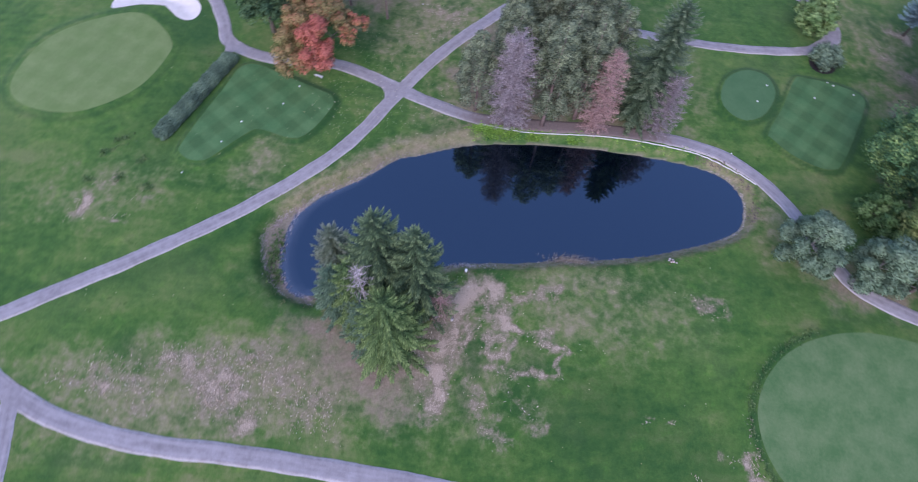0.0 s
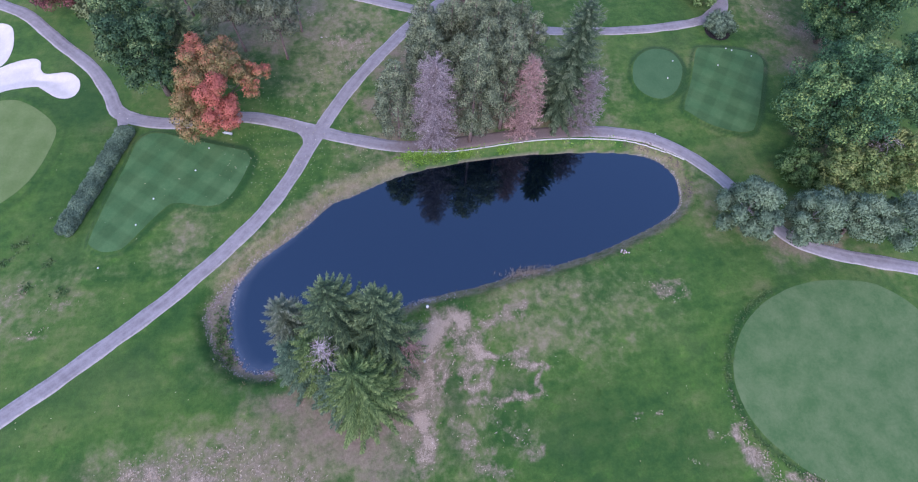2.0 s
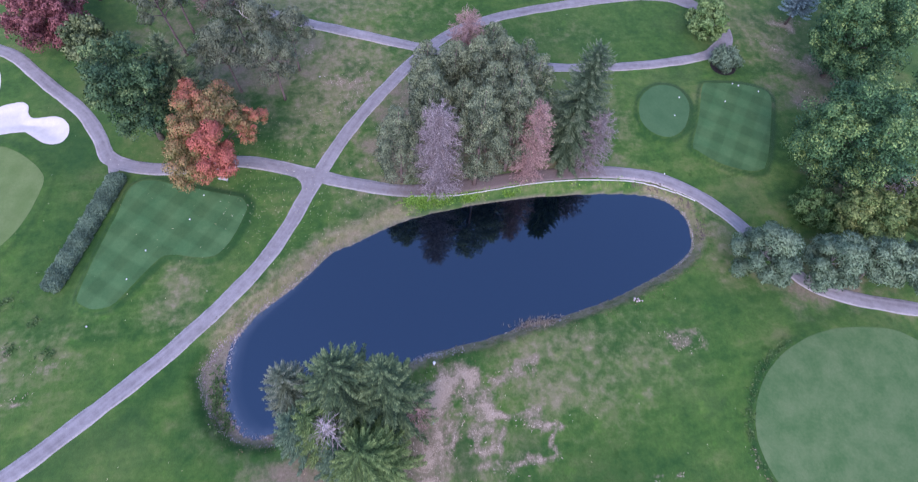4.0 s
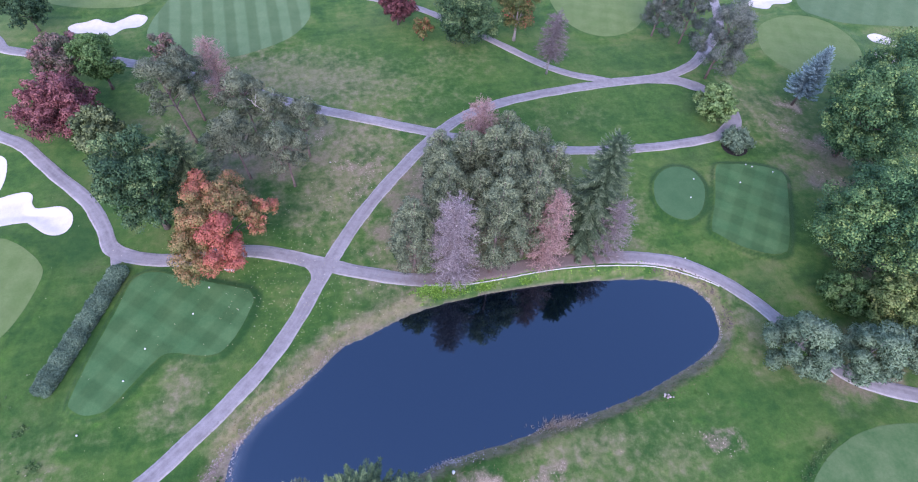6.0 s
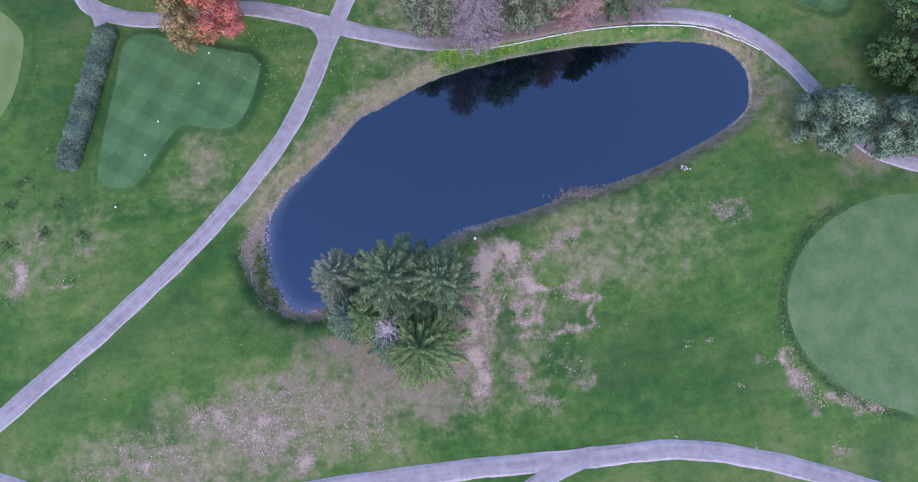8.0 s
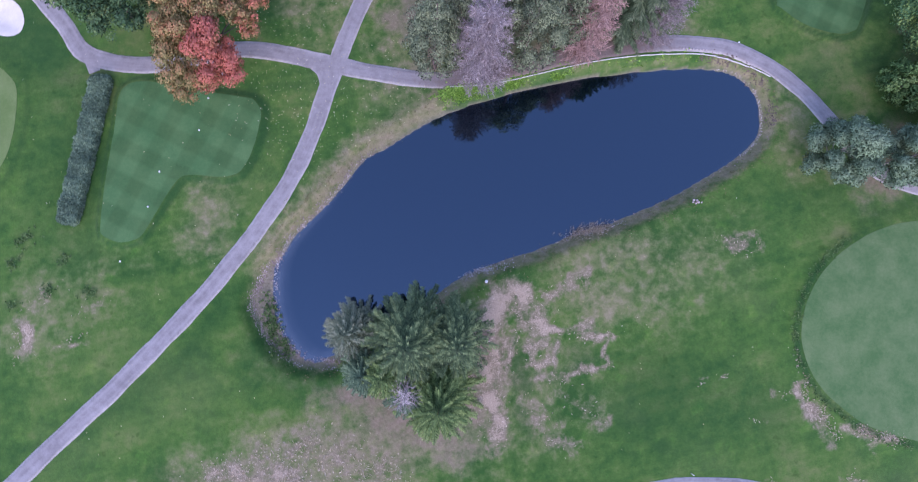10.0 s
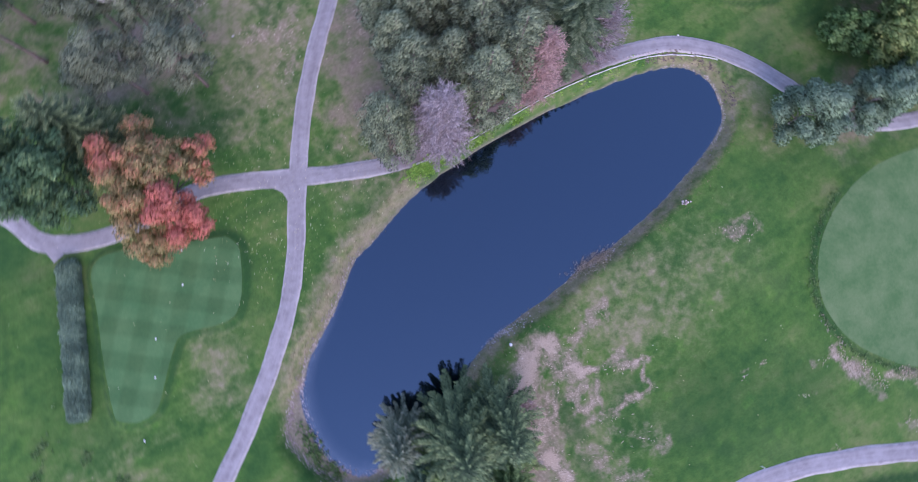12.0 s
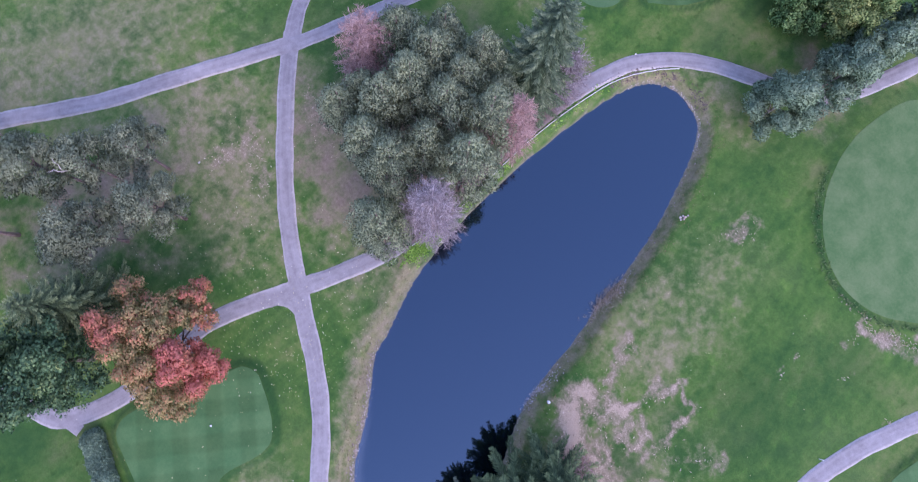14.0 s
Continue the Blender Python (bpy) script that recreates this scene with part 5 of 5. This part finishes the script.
sheet("mulch_ring", np.array([(74.2 + 2.7 * math.cos(q), 88.6 + 2.7 * math.sin(q)) for q in np.linspace(0, 6.283, 40)[:-1]]), MULCH, 0.06, "ring of black mulch under a clipped bush", "mulch", 0.05, 4)
broadleaf("round_bush", 74.2, 88.9, 3.4, 3.2, HEDGE_LEAF, "clipped round dark green bush", 110, low=0.0, lobes=26, dense=22, leaf=0.26)

# ---- trees on the north ----
broadleaf("purple_tree", 10.2, 140.0, 9.5, 4.6, RED_LEAF, "deep purple tree beside the northern path", 120, lobes=18, tint=lambda a, b, c, r: r.uniform(0.0, 0.3))
broadleaf("small_tree", 15.2, 133.0, 5.5, 2.4, MIXED_LEAF, "small brownish tree under a larger one", 121, lobes=12, leaf=0.36, tint=lambda a, b, c, r: r.uniform(0.4, 0.7))
broadleaf("broadleaf_tree", 24.6, 131.0, 15.0, 7.6, OAK_LEAF, "green broadleaf tree beside the northern path", 122, low=0.06, lobes=28)
broadleaf("turning_tree", 37.0, 130.4, 15.5, 5.4, MIXED_LEAF, "thin tree with yellow, green and red leaves", 123, lobes=22, dense=14, bark=PALE_BARK, tint=lambda a, b, c, r: 0.97 if r.random() < 0.16 else r.uniform(0.1, 0.62))
twig_tree(41.4, 117.2, 15.0, 3.4, DEAD_GREY, "thin brownish larch with sparse needles", 124, bark=PALE_BARK, low=0.28, power=0.3, fuzz=4.0, dense=0.8, up=-0.5, tint=lambda f, r: r.uniform(0.0, 0.25))
for k, (x, y, h, r) in enumerate([(72.0, 128, 14.0, 4.2), (77.6, 124.0, 15.0, 4.2), (78.2, 110.6, 18.5, 5.8)]):
    pine(x, y, h, r, "tall dusky pine beside the path junction", 130 + k, DUSKY_PINE, low=0.25, lobes=16, dense=34, leaf=0.26, size=(0.30, 0.46), group="pines at the path junction")


# ---- hedge ----
def build_hedge():
    a, b = np.array([-51.9, 57.0]), np.array([-43.6, 77.6])
    rng = np.random.default_rng(5)
    mid = (a + b) / 2
    along = unit(b - a)
    root = thing("hedge", mid[0], mid[1], "long clipped dark green hedge beside the tee", "hedge", z=0.0)
    half, w, h = np.linalg.norm(b - a) / 2, 1.28, 1.5
    side = np.array([-along[1], along[0]])
    n = 30000

    def outline(q):
        """A soft-cornered box section; q runs once round it."""
        c, e = np.cos(q), np.sin(q)
        k = (np.abs(c) ** 5 + np.abs(e) ** 5) ** -0.2
        return np.column_stack([c * k * w, (e * k * 0.5 + 0.5) * h])

    table = np.linspace(-0.22 * math.pi, 1.22 * math.pi, 400)
    arc = np.concatenate([[0], np.cumsum(np.linalg.norm(np.diff(outline(table), axis=0), axis=1))])
    u, q = rng.uniform(-1, 1, n) * half, np.interp(rng.uniform(0, arc[-1], n), arc, table)
    taper = np.clip((half - np.abs(u)) / 0.9, 0, 1) ** 0.4
    swell = 1 + 0.05 * np.sin(u * 2.1) + 0.03 * np.sin(u * 5.3 + q * 2) + rng.normal(0, 0.035, n)
    prof = outline(q) * (0.3 + 0.7 * taper)[:, None] * swell[:, None]
    p = along * u[:, None] + side * prof[:, :1]
    z = height(mid[0] + p[:, 0], mid[1] + p[:, 1]) + prof[:, 1]
    d = unit(rng.normal(0, 1, (n, 3)) * (1, 1, 0.6))
    s = unit(np.cross(d, rng.normal(0, 0.5, (n, 3)) + (0, 0, 1)))
    # Tint wanders along the hedge; brighter light on top is painted in.
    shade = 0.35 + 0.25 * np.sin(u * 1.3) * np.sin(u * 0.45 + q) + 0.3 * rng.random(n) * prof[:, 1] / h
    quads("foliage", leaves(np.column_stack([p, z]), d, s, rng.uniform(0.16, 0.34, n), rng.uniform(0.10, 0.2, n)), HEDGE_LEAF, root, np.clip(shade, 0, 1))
    ring = outline(np.linspace(0, 2 * math.pi, 25)[:-1]) * 0.9
    rows = np.linspace(-half + 0.35, half - 0.35, 36)
    base = [ground_z(*(mid + along * t)) for t in rows]
    v = [(*(along * t + side * o[0]), g + o[1]) for t, g in zip(rows, base) for o in ring]
    f = [(i * 24 + j, i * 24 + (j + 1) % 24, (i + 1) * 24 + (j + 1) % 24, (i + 1) * 24 + j) for i in range(35) for j in range(24)]
    link("core", v, f + [tuple(range(24)), tuple(range(35 * 24, 36 * 24))], HEDGE_LEAF, root, values={"tint": np.full(len(v), 0.4)})


build_hedge()


# ---- shore stones, weeds, dry grass, fallen leaves ----
def scatter_rocks(name, pts, sizes, mat, label, category, sink=0.25):
    rng = np.random.default_rng(len(pts))
    base = np.array([(1, 0, 0), (0.3, 0.95, 0), (-0.8, 0.6, 0), (-0.8, -0.6, 0), (0.3, -0.95, 0), (0.1, 0.1, 0.75), (0, 0, -0.6)])
    tri = [(0, 1, 5), (1, 2, 5), (2, 3, 5), (3, 4, 5), (4, 0, 5), (1, 0, 6), (2, 1, 6), (3, 2, 6), (4, 3, 6), (0, 4, 6)]
    z = height(pts[:, 0], pts[:, 1])
    verts, faces = [], []
    for (x, y), h0, s in zip(pts, z, sizes):
        a = rng.uniform(0, 6.28)
        c, q = math.cos(a), math.sin(a)
        v = base * rng.uniform(0.7, 1.3, (7, 3)) * s * (1, rng.uniform(0.6, 1), 0.7)
        k = len(verts)
        verts += [(x + c * p[0] - q * p[1], y + q * p[0] + c * p[1], h0 + s * sink + p[2]) for p in v]
        faces += [(k + i, k + j, k + l) for i, j, l in tri]
    return tagged(link(name, verts, faces, mat, smooth=False), label, category, kind="stuff")


def along_outline(outline, n, rng, spread, inward, keep):
    i = rng.integers(0, len(outline), n)
    p = outline[i] + (np.roll(outline, -1, 0)[i] - outline[i]) * rng.random((n, 1))
    d = np.roll(outline, -1, 0)[i] - outline[i]
    out = unit(np.column_stack([d[:, 1], -d[:, 0]]))
    p = p + out * (rng.normal(0, spread, n) + inward)[:, None]
    return p[keep(p[:, 0], p[:, 1], rng)]


rng = np.random.default_rng(77)
south_shore = lambda x, y, r: ((y < 60) & (x < 52.5) & (r.random(len(x)) < np.where((x > 3) & (x < 19), 0.2, np.where(x < -8, 0.85, 0.22))) & ~((x > 28) & (x < 46) & (y < 46) & (r.random(len(x)) < 0.6)))
pts = np.concatenate([along_outline(POND, 3000, rng, 0.30, 0.40, south_shore), along_outline(SHELF, 1900, rng, 0.30, -0.45, lambda x, y, r: (signed(x, y, POND) > 1.6) | (r.random(len(x)) < 0.25)),
                      rng.normal((2.2, 38.3), (2.0, 0.5), (160, 2))])
RUBBLE = along_outline(POND, 9000, np.random.default_rng(79), 0.45, 1.1, lambda x, y, r: (x > 45) & (y > 50) & (r.random(len(x)) < soft(0, 1, 0.55 + 0.5 * drift_noise(x, y, 1.6, 9))))
scatter_rocks("shore_rubble", RUBBLE, np.random.default_rng(78).uniform(0.10, 0.24, len(RUBBLE)) ** 1.2, DARK_STONE, "dark brown rubble banked round the pond end", "stones")
scatter_rocks("shore_stones", pts, rng.uniform(0.09, 0.22, len(pts)) ** 1.25, STONE, "pinkish grey stones along the pond shore", "stones")


pts = np.concatenate([rng.normal((21.8, 40.3), (2.0, 0.35), (330, 2)), rng.normal((3.6, 38.0), (2.2, 0.3), (300, 2)), along_outline(SHELF, 420, rng, 0.25, -0.25, lambda x, y, r: signed(x, y, POND) > 1.2), along_outline(POND, 900, rng, 0.14, 0.16, south_shore), along_outline(POND, 2600, rng, 0.10, 0.12, lambda x, y, r: (x > 46) & (y > 46.5) & (y < 61)), along_outline(POND, 1500, rng, 0.2, 0.2, lambda x, y, r: (x < -12) & (y > 42))])
scatter_rocks("pale_shore_stones", pts, rng.uniform(0.07, 0.18, len(pts)) ** 1.2, PALE_STONE, "pale pinkish stones heaped at the water edge", "stones")


def scatter_tufts(name, pts, mat, length, width, upright, label, category, seed, per=1, z_off=0.0):
    r = np.random.default_rng(seed)
    p = np.repeat(pts, per, 0) + r.normal(0, 0.12, (len(pts) * per, 2)) * (per > 1)
    n = len(p)
    c = np.column_stack([p, height(p[:, 0], p[:, 1]) + 0.03 + z_off * r.random(n)])
    a = r.uniform(0, 6.28, n)
    d = unit(np.column_stack([np.cos(a), np.sin(a), upright * r.uniform(0.3, 1.2, n)]))
    s = unit(np.cross(d, r.normal(0, 0.35, (n, 3)) + (0, 0, 1)))
    ob = quads(name, leaves(c, d, s, length * r.uniform(0.6, 1.4, n), width * r.uniform(0.6, 1.4, n)), mat, None, np.clip(r.normal(0.5, 0.25, n), 0, 1))
    return tagged(ob, label, category, kind="stuff")


def blob_points(rows, per_area, rng):
    out = []
    for cx, cy, ra, rb, turn, k in rows:
        n = int(per_area * ra * rb * k)
        q = rng.normal(0, 0.62, (n, 2)) * (ra, rb)
        c, s = math.cos(radians(turn)), math.sin(radians(turn))
        out.append(np.column_stack([cx + q[:, 0] * c - q[:, 1] * s, cy + q[:, 0] * s + q[:, 1] * c]))
    return np.concatenate(out)


def stroke_points(rows, per_area, rng):
    out = []
    for line, wide, k in rows:
        p = spline(line, 0.3)
        n = int(per_area * wide * 0.9 * len(p) * 0.3 * k)
        out.append(p[rng.integers(0, len(p), n)] + rng.normal(0, 0.7 * wide, (n, 2)))
    return np.concatenate(out)


scatter_tufts("dry_grass_tufts", np.concatenate([blob_points(BARE, 10, rng), stroke_points(TRODDEN, 5, rng), stroke_points(STRAW, 22, rng), stroke_points(GREEN_RIM, 34, rng)]), STRAW_LEAF, 0.36, 0.11, 0.4, "bleached straw tufts over worn turf", "grass", 1)
pts = np.concatenate([rng.normal((6.8, 65.0), (1.5, 0.55), (420, 2)), rng.normal((10.4, 64.9), (1.2, 0.4), (120, 2)), rng.normal((15.3, 64.7), (0.9, 0.35), (150, 2)), rng.normal((22.4, 64.5), (0.8, 0.3), (110, 2)),
                      along_outline(POND, 300, rng, 0.5, 1.2, lambda x, y, r: (y > 59) & (x > 3) & (x < 46))])
pts = pts[signed(pts[:, 0], pts[:, 1], POND) > 0.5]
scatter_tufts("shore_weeds", pts, WEED_LEAF, 0.28, 0.20, 0.45, "bright green leafy weeds along the pond bank", "weeds", 2, 4, 0.12)
pts = along_outline(POND, 1500, rng, 0.8, 1.5, lambda x, y, r: ((y < 58) | (x < 2)) & (signed(x, y, SHELF) > 0))
scatter_tufts("bank_grass", pts, BANK_LEAF, 0.32, 0.08, 0.7, "long straw-coloured grass on the pond bank", "grass", 3, 2)
pts = np.concatenate([rng.normal((-27.4, 37.2), (0.6, 1.9), (130, 2)), rng.normal((-26.2, 33.4), (0.6, 0.8), (40, 2))])
scatter_tufts("bank_weeds", pts, WEED_DULL, 0.36, 0.2, 0.8, "dull green weeds on the stony bank", "weeds", 4, 4, 0.3)
pts = rng.normal((21.4, 40.3), (1.9, 0.5), (220, 2))
scatter_tufts("dead_reeds", pts, STRAW_LEAF, 0.7, 0.06, 1.6, "dead pale reeds standing at the water edge", "reeds", 5, 3)
LEAF_LITTER = make_leaf("pale_fallen_leaves", [(0.0, (0.36, 0.30, 0.12)), (0.5, (0.56, 0.50, 0.28)), (1.0, (0.72, 0.68, 0.52))], 0.8)
pts = np.concatenate([rng.normal((-17, 70), (6, 7), (420, 2)), rng.normal((-4, 66), (6, 6), (160, 2)), rng.normal((-22, 84), (9, 6), (160, 2)), rng.uniform((-60, 8), (50, 110), (330, 2))])
pts = pts[signed(pts[:, 0], pts[:, 1], POND) > 1.0]
scatter_tufts("fallen_leaves", pts, LEAF_LITTER, 0.15, 0.10, 0.1, "scattered pale fallen leaves on the grass", "leaves", 6, 1, 0.06)


# ---- small things ----
def box(size, bevel=0.01, at=(0, 0, 0), turn=(0, 0, 0)):
    bm = bmesh.new()
    bmesh.ops.create_cube(bm, size=1.0)
    bmesh.ops.scale(bm, vec=size, verts=bm.verts)
    if bevel:
        bmesh.ops.bevel(bm, geom=bm.edges[:], offset=bevel, segments=1, affect="EDGES")
    bmesh.ops.transform(bm, matrix=pose(*at, *turn), verts=bm.verts)
    return bm


def part(name, bm, mat, parent=None, label=""):
    me = bpy.data.meshes.new(name)
    bm.to_mesh(me)
    bm.free()
    me.materials.append(mat)
    ob = new(name, me)
    if parent is not None:
        ob.parent = parent
    return tagged(ob, label)


def build_edging():
    line = spline([(5.4, 66.0), (10, 65.35), (14.3, 65.25), (21.4, 65.5), (28.8, 65.5), (36.4, 64.9), (42.3, 64.0), (45.6, 63.3), (49.4, 61.8), (52.4, 59.9), (55.1, 57.6)], 2.4)
    root = thing("path_edging", line[0][0], line[0][1], "low white timber edging between path and pond", "edging", z=0.0)
    for a, b in zip(line[:-1], line[1:]):
        m, d = (a + b) / 2, b - a
        ob = part("board", box((np.linalg.norm(d) - 0.02, 0.09, 0.24), 0.012), EDGING_PAINT, root)
        ob.matrix_basis = pose(m[0] - line[0][0], m[1] - line[0][1], ground_z(*m) + 0.1, 0, 0, math.degrees(math.atan2(d[1], d[0])))


build_edging()


def build_bench():
    root = thing("park_bench", -26.6, 74.3, "white slatted bench on the grass under the maple", "bench", turn=159)
    for y in (-0.19, 0.02):
        part("seat_slat", box((1.55, 0.19, 0.05), 0.01, (0, y, 0.45)), WHITE, root)
    for z in (0.62, 0.82):
        part("back_slat", box((1.55, 0.04, 0.16), 0.01, (0, 0.24 + 0.2 * (z - 0.6), z), (-14, 0, 0)), WHITE, root)
    for x in (-0.62, 0.62):
        part("leg", box((0.07, 0.42, 0.07), 0.01, (x, -0.04, 0.40)), GREYWOOD, root)
        part("leg", box((0.07, 0.07, 0.46), 0.01, (x, -0.2, 0.2)), GREYWOOD, root)
        part("back_post", box((0.07, 0.06, 0.95), 0.01, (x, 0.2, 0.44), (-10, 0, 0)), GREYWOOD, root)


build_bench()


def build_marker():
    root = thing("tee_marker", 0, 0, "small white tee marker on mown turf", "tee marker", "tee markers", z=0.0)
    bm = bmesh.new()
    bmesh.ops.create_icosphere(bm, subdivisions=2, radius=0.13)
    bmesh.ops.translate(bm, vec=(0, 0, 0.12), verts=bm.verts)
    part("ball", bm, WHITE, root)
    v, f = tube([(0, 0, -0.1), (0, 0, 0.05)], [0.03, 0.03], 6)
    link("spike", v, f, GREYWOOD, root)
    return root


MARKS = [(-29.7, 71.3), (-31.8, 66.8), (-38.3, 61.9), (-40.7, 57.2), (-45.9, 50.4), (61.1, 81.1), (58.4, 76.7), (73.6, 83.1), (74.6, 82.4), (78.1, 80.3), (70.1, 78.8), (51.6, 64.0)]
first = build_marker()
for k, (x, y) in enumerate(MARKS):
    m = pose(x, y, ground_z(x, y) + 0.04)
    if k:
        copy_thing(first, m)
    else:
        first.matrix_basis = m


def build_tub(x, y, label, mat, r=0.26, h=0.42, name="plastic_tub"):
    root = thing(name, x, y, label, "bucket")
    v, f = tube([(0, 0, 0.0), (0, 0, h), (0, 0, h), (0, 0, h - 0.08)], [r * 0.8, r, r * 0.86, r * 0.8], 14)
    link("body", v, f, mat, root)
    ring = [(math.cos(a) * r, math.sin(a) * r, h) for a in np.linspace(0, 2 * math.pi, 15)]
    v, f = tube(ring, [0.025] * 15, 5)
    link("rim", v, f, mat, root)
    v, f = tube([(0, 0, h - 0.05), (0, 0, h + 0.04)], [r * 0.97, r * 0.9], 14)
    link("lid", v, f, mat, root)


build_tub(4.15, 36.2, "white plastic tub standing on the bank", WHITE, 0.2, 0.7)
build_tub(2.5, 27.8, "grey bucket on bare soil near the spruces", GREYWOOD, 0.24, 0.4, "bucket")
root = thing("pale_boulders", 37.9, 41.0, "heap of pale stones on the pond bank", "rock")
for k in range(9):
    bm = bmesh.new()
    bmesh.ops.create_icosphere(bm, subdivisions=2, radius=random.uniform(0.10, 0.22))
    off = Vector((random.gauss(0, 0.38), random.gauss(0, 0.22), 0))
    for v in bm.verts:
        v.co = v.co * (1 + 0.35 * noise.noise(v.co * 4 + Vector((k * 3.1, 0, 0)))) * 1.0 + off + Vector((0, 0, 0.08))
    part("boulder", bm, PALE_STONE if k % 3 else STONE, root)
root = thing("fallen_branch", -0.6, 27.6, "bare fallen branches on soil under the spruce", "branch")
for k in range(5):
    a, l = random.uniform(-0.9, 1.4), random.uniform(1.2, 3.2)
    pts = [(u * l * math.cos(a) + 0.2 * math.sin(3 * u + k), u * l * math.sin(a) + 0.15 * math.sin(5 * u), 0.08 + 0.1 * math.sin(math.pi * u)) for u in np.linspace(0, 1, 6)]
    v, f = tube(pts, list(np.linspace(0.09, 0.03, 6)), 6)
    link("bough", v, f, PALE_BARK, root)


def build_flag(x, y):
    root = thing("flagstick", x, y, "flagstick with small yellow flag on the green", "flagstick")
    v, f = tube([(0, 0, -0.1), (0, 0, 2.2)], [0.02, 0.015], 8)
    link("pole", v, f, WHITE, root)
    cloth = make_plain("yellow_flag_cloth", (0.62, 0.50, 0.10), (0.75, 0.62, 0.16), 5, 0.8)
    xs = np.linspace(0, 0.5, 7)
    v = [(q, 0.05 * math.sin(9 * q), z) for z in (1.8, 2.17) for q in xs]
    link("flag", v, [(i, i + 1, i + 8, i + 7) for i in range(6)], cloth, root)


build_flag(62.8, 144.5)
v, f = tube([(0, 0, -0.2), (0, 0, 0.9)], [0.06, 0.06], 8)
root = thing("marker_post", 26.8, 2.9, "short white marker post beside the path", "post")
link("post", v, f, WHITE, root)
v, f = tube([(0, 0, 0.9), (0, 0, 0.98)], [0.075, 0.05], 8)
link("cap", v, f, WHITE, root)

edge = GREENS["east"]
pts = along_outline(edge, 1100, rng, 0.35, -0.9, lambda x, y, r: (x < 60) & (r.random(len(x)) < 0.8))
scatter_tufts("green_edge_tufts", pts, WEED_DULL, 0.30, 0.14, 0.6, "dark uncut grass tufts round the green", "grass", 8, 3)
pts = blob_points([(-60.1, 53.4, 0.9, 0.6, 0, 1), (-56.2, 48.3, 0.9, 0.8, 0, 1), (-53.6, 52.2, 0.8, 0.6, 0, 1), (-50.5, 47.0, 0.9, 0.7, 0, 1), (-61.2, 47.6, 0.8, 0.6, 0, 1), (-58, 56.5, 1.4, 0.7, 20, 1)], 26, rng)
scatter_tufts("rough_weeds", pts, WEED_DULL, 0.34, 0.16, 0.6, "dark green weed clumps in the rough", "weeds", 9, 5)

root = thing("fallen_log", 80.5, 40.2, "dark fallen log on the grass behind the pines", "log", turn=24)
v, f = tube([(-4.2, 0, 0.25), (-1.5, 0.1, 0.3), (1.5, 0.05, 0.28), (4.4, -0.15, 0.25)], [0.28, 0.27, 0.24, 0.2], 10)
link("stem", v, f, BARK, root)
v, f = tube([(1.2, 0, 0.3), (2.2, 0.7, 0.7), (3.0, 1.1, 0.9)], [0.1, 0.07, 0.03], 6)
link("stub", v, f, BARK, root)
twig_tree(84.0, 49.5, 12.0, 3.2, DEAD_GREY, "bare pale branches inside a yellowing tree", 140, low=0.5, power=0.4, fuzz=0.5, dense=0.35)
for k in range(8):
    x, y = 42.6 + 0.52 * k + random.uniform(-0.1, 0.1), 64.75 - 0.14 * k + random.uniform(-0.08, 0.08)
    root = thing("kerb_stone", x, y, "pale rough stone along the path edge", "stone", "stones along the path edge", turn=random.uniform(-40, 40))
    bm = box((random.uniform(0.22, 0.4), random.uniform(0.18, 0.3), random.uniform(0.16, 0.26)), 0.06, (0, 0, 0.06))
    for v in bm.verts:
        v.co += Vector((random.gauss(0, 0.015), random.gauss(0, 0.015), random.gauss(0, 0.015)))
    part("block", bm, PALE_STONE, root)
root = thing("white_stone", -8.8, 96.6, "small white stone lying on the dry lawn", "stone")
bm = bmesh.new()
bmesh.ops.create_icosphere(bm, subdivisions=2, radius=0.18)
for v in bm.verts:
    v.co = Vector((v.co.x * 1.2, v.co.y * 0.8, v.co.z * 0.6)) * (1 + 0.3 * noise.noise(v.co * 5)) + Vector((0, 0, 0.08))
part("block", bm, PALE_STONE, root)
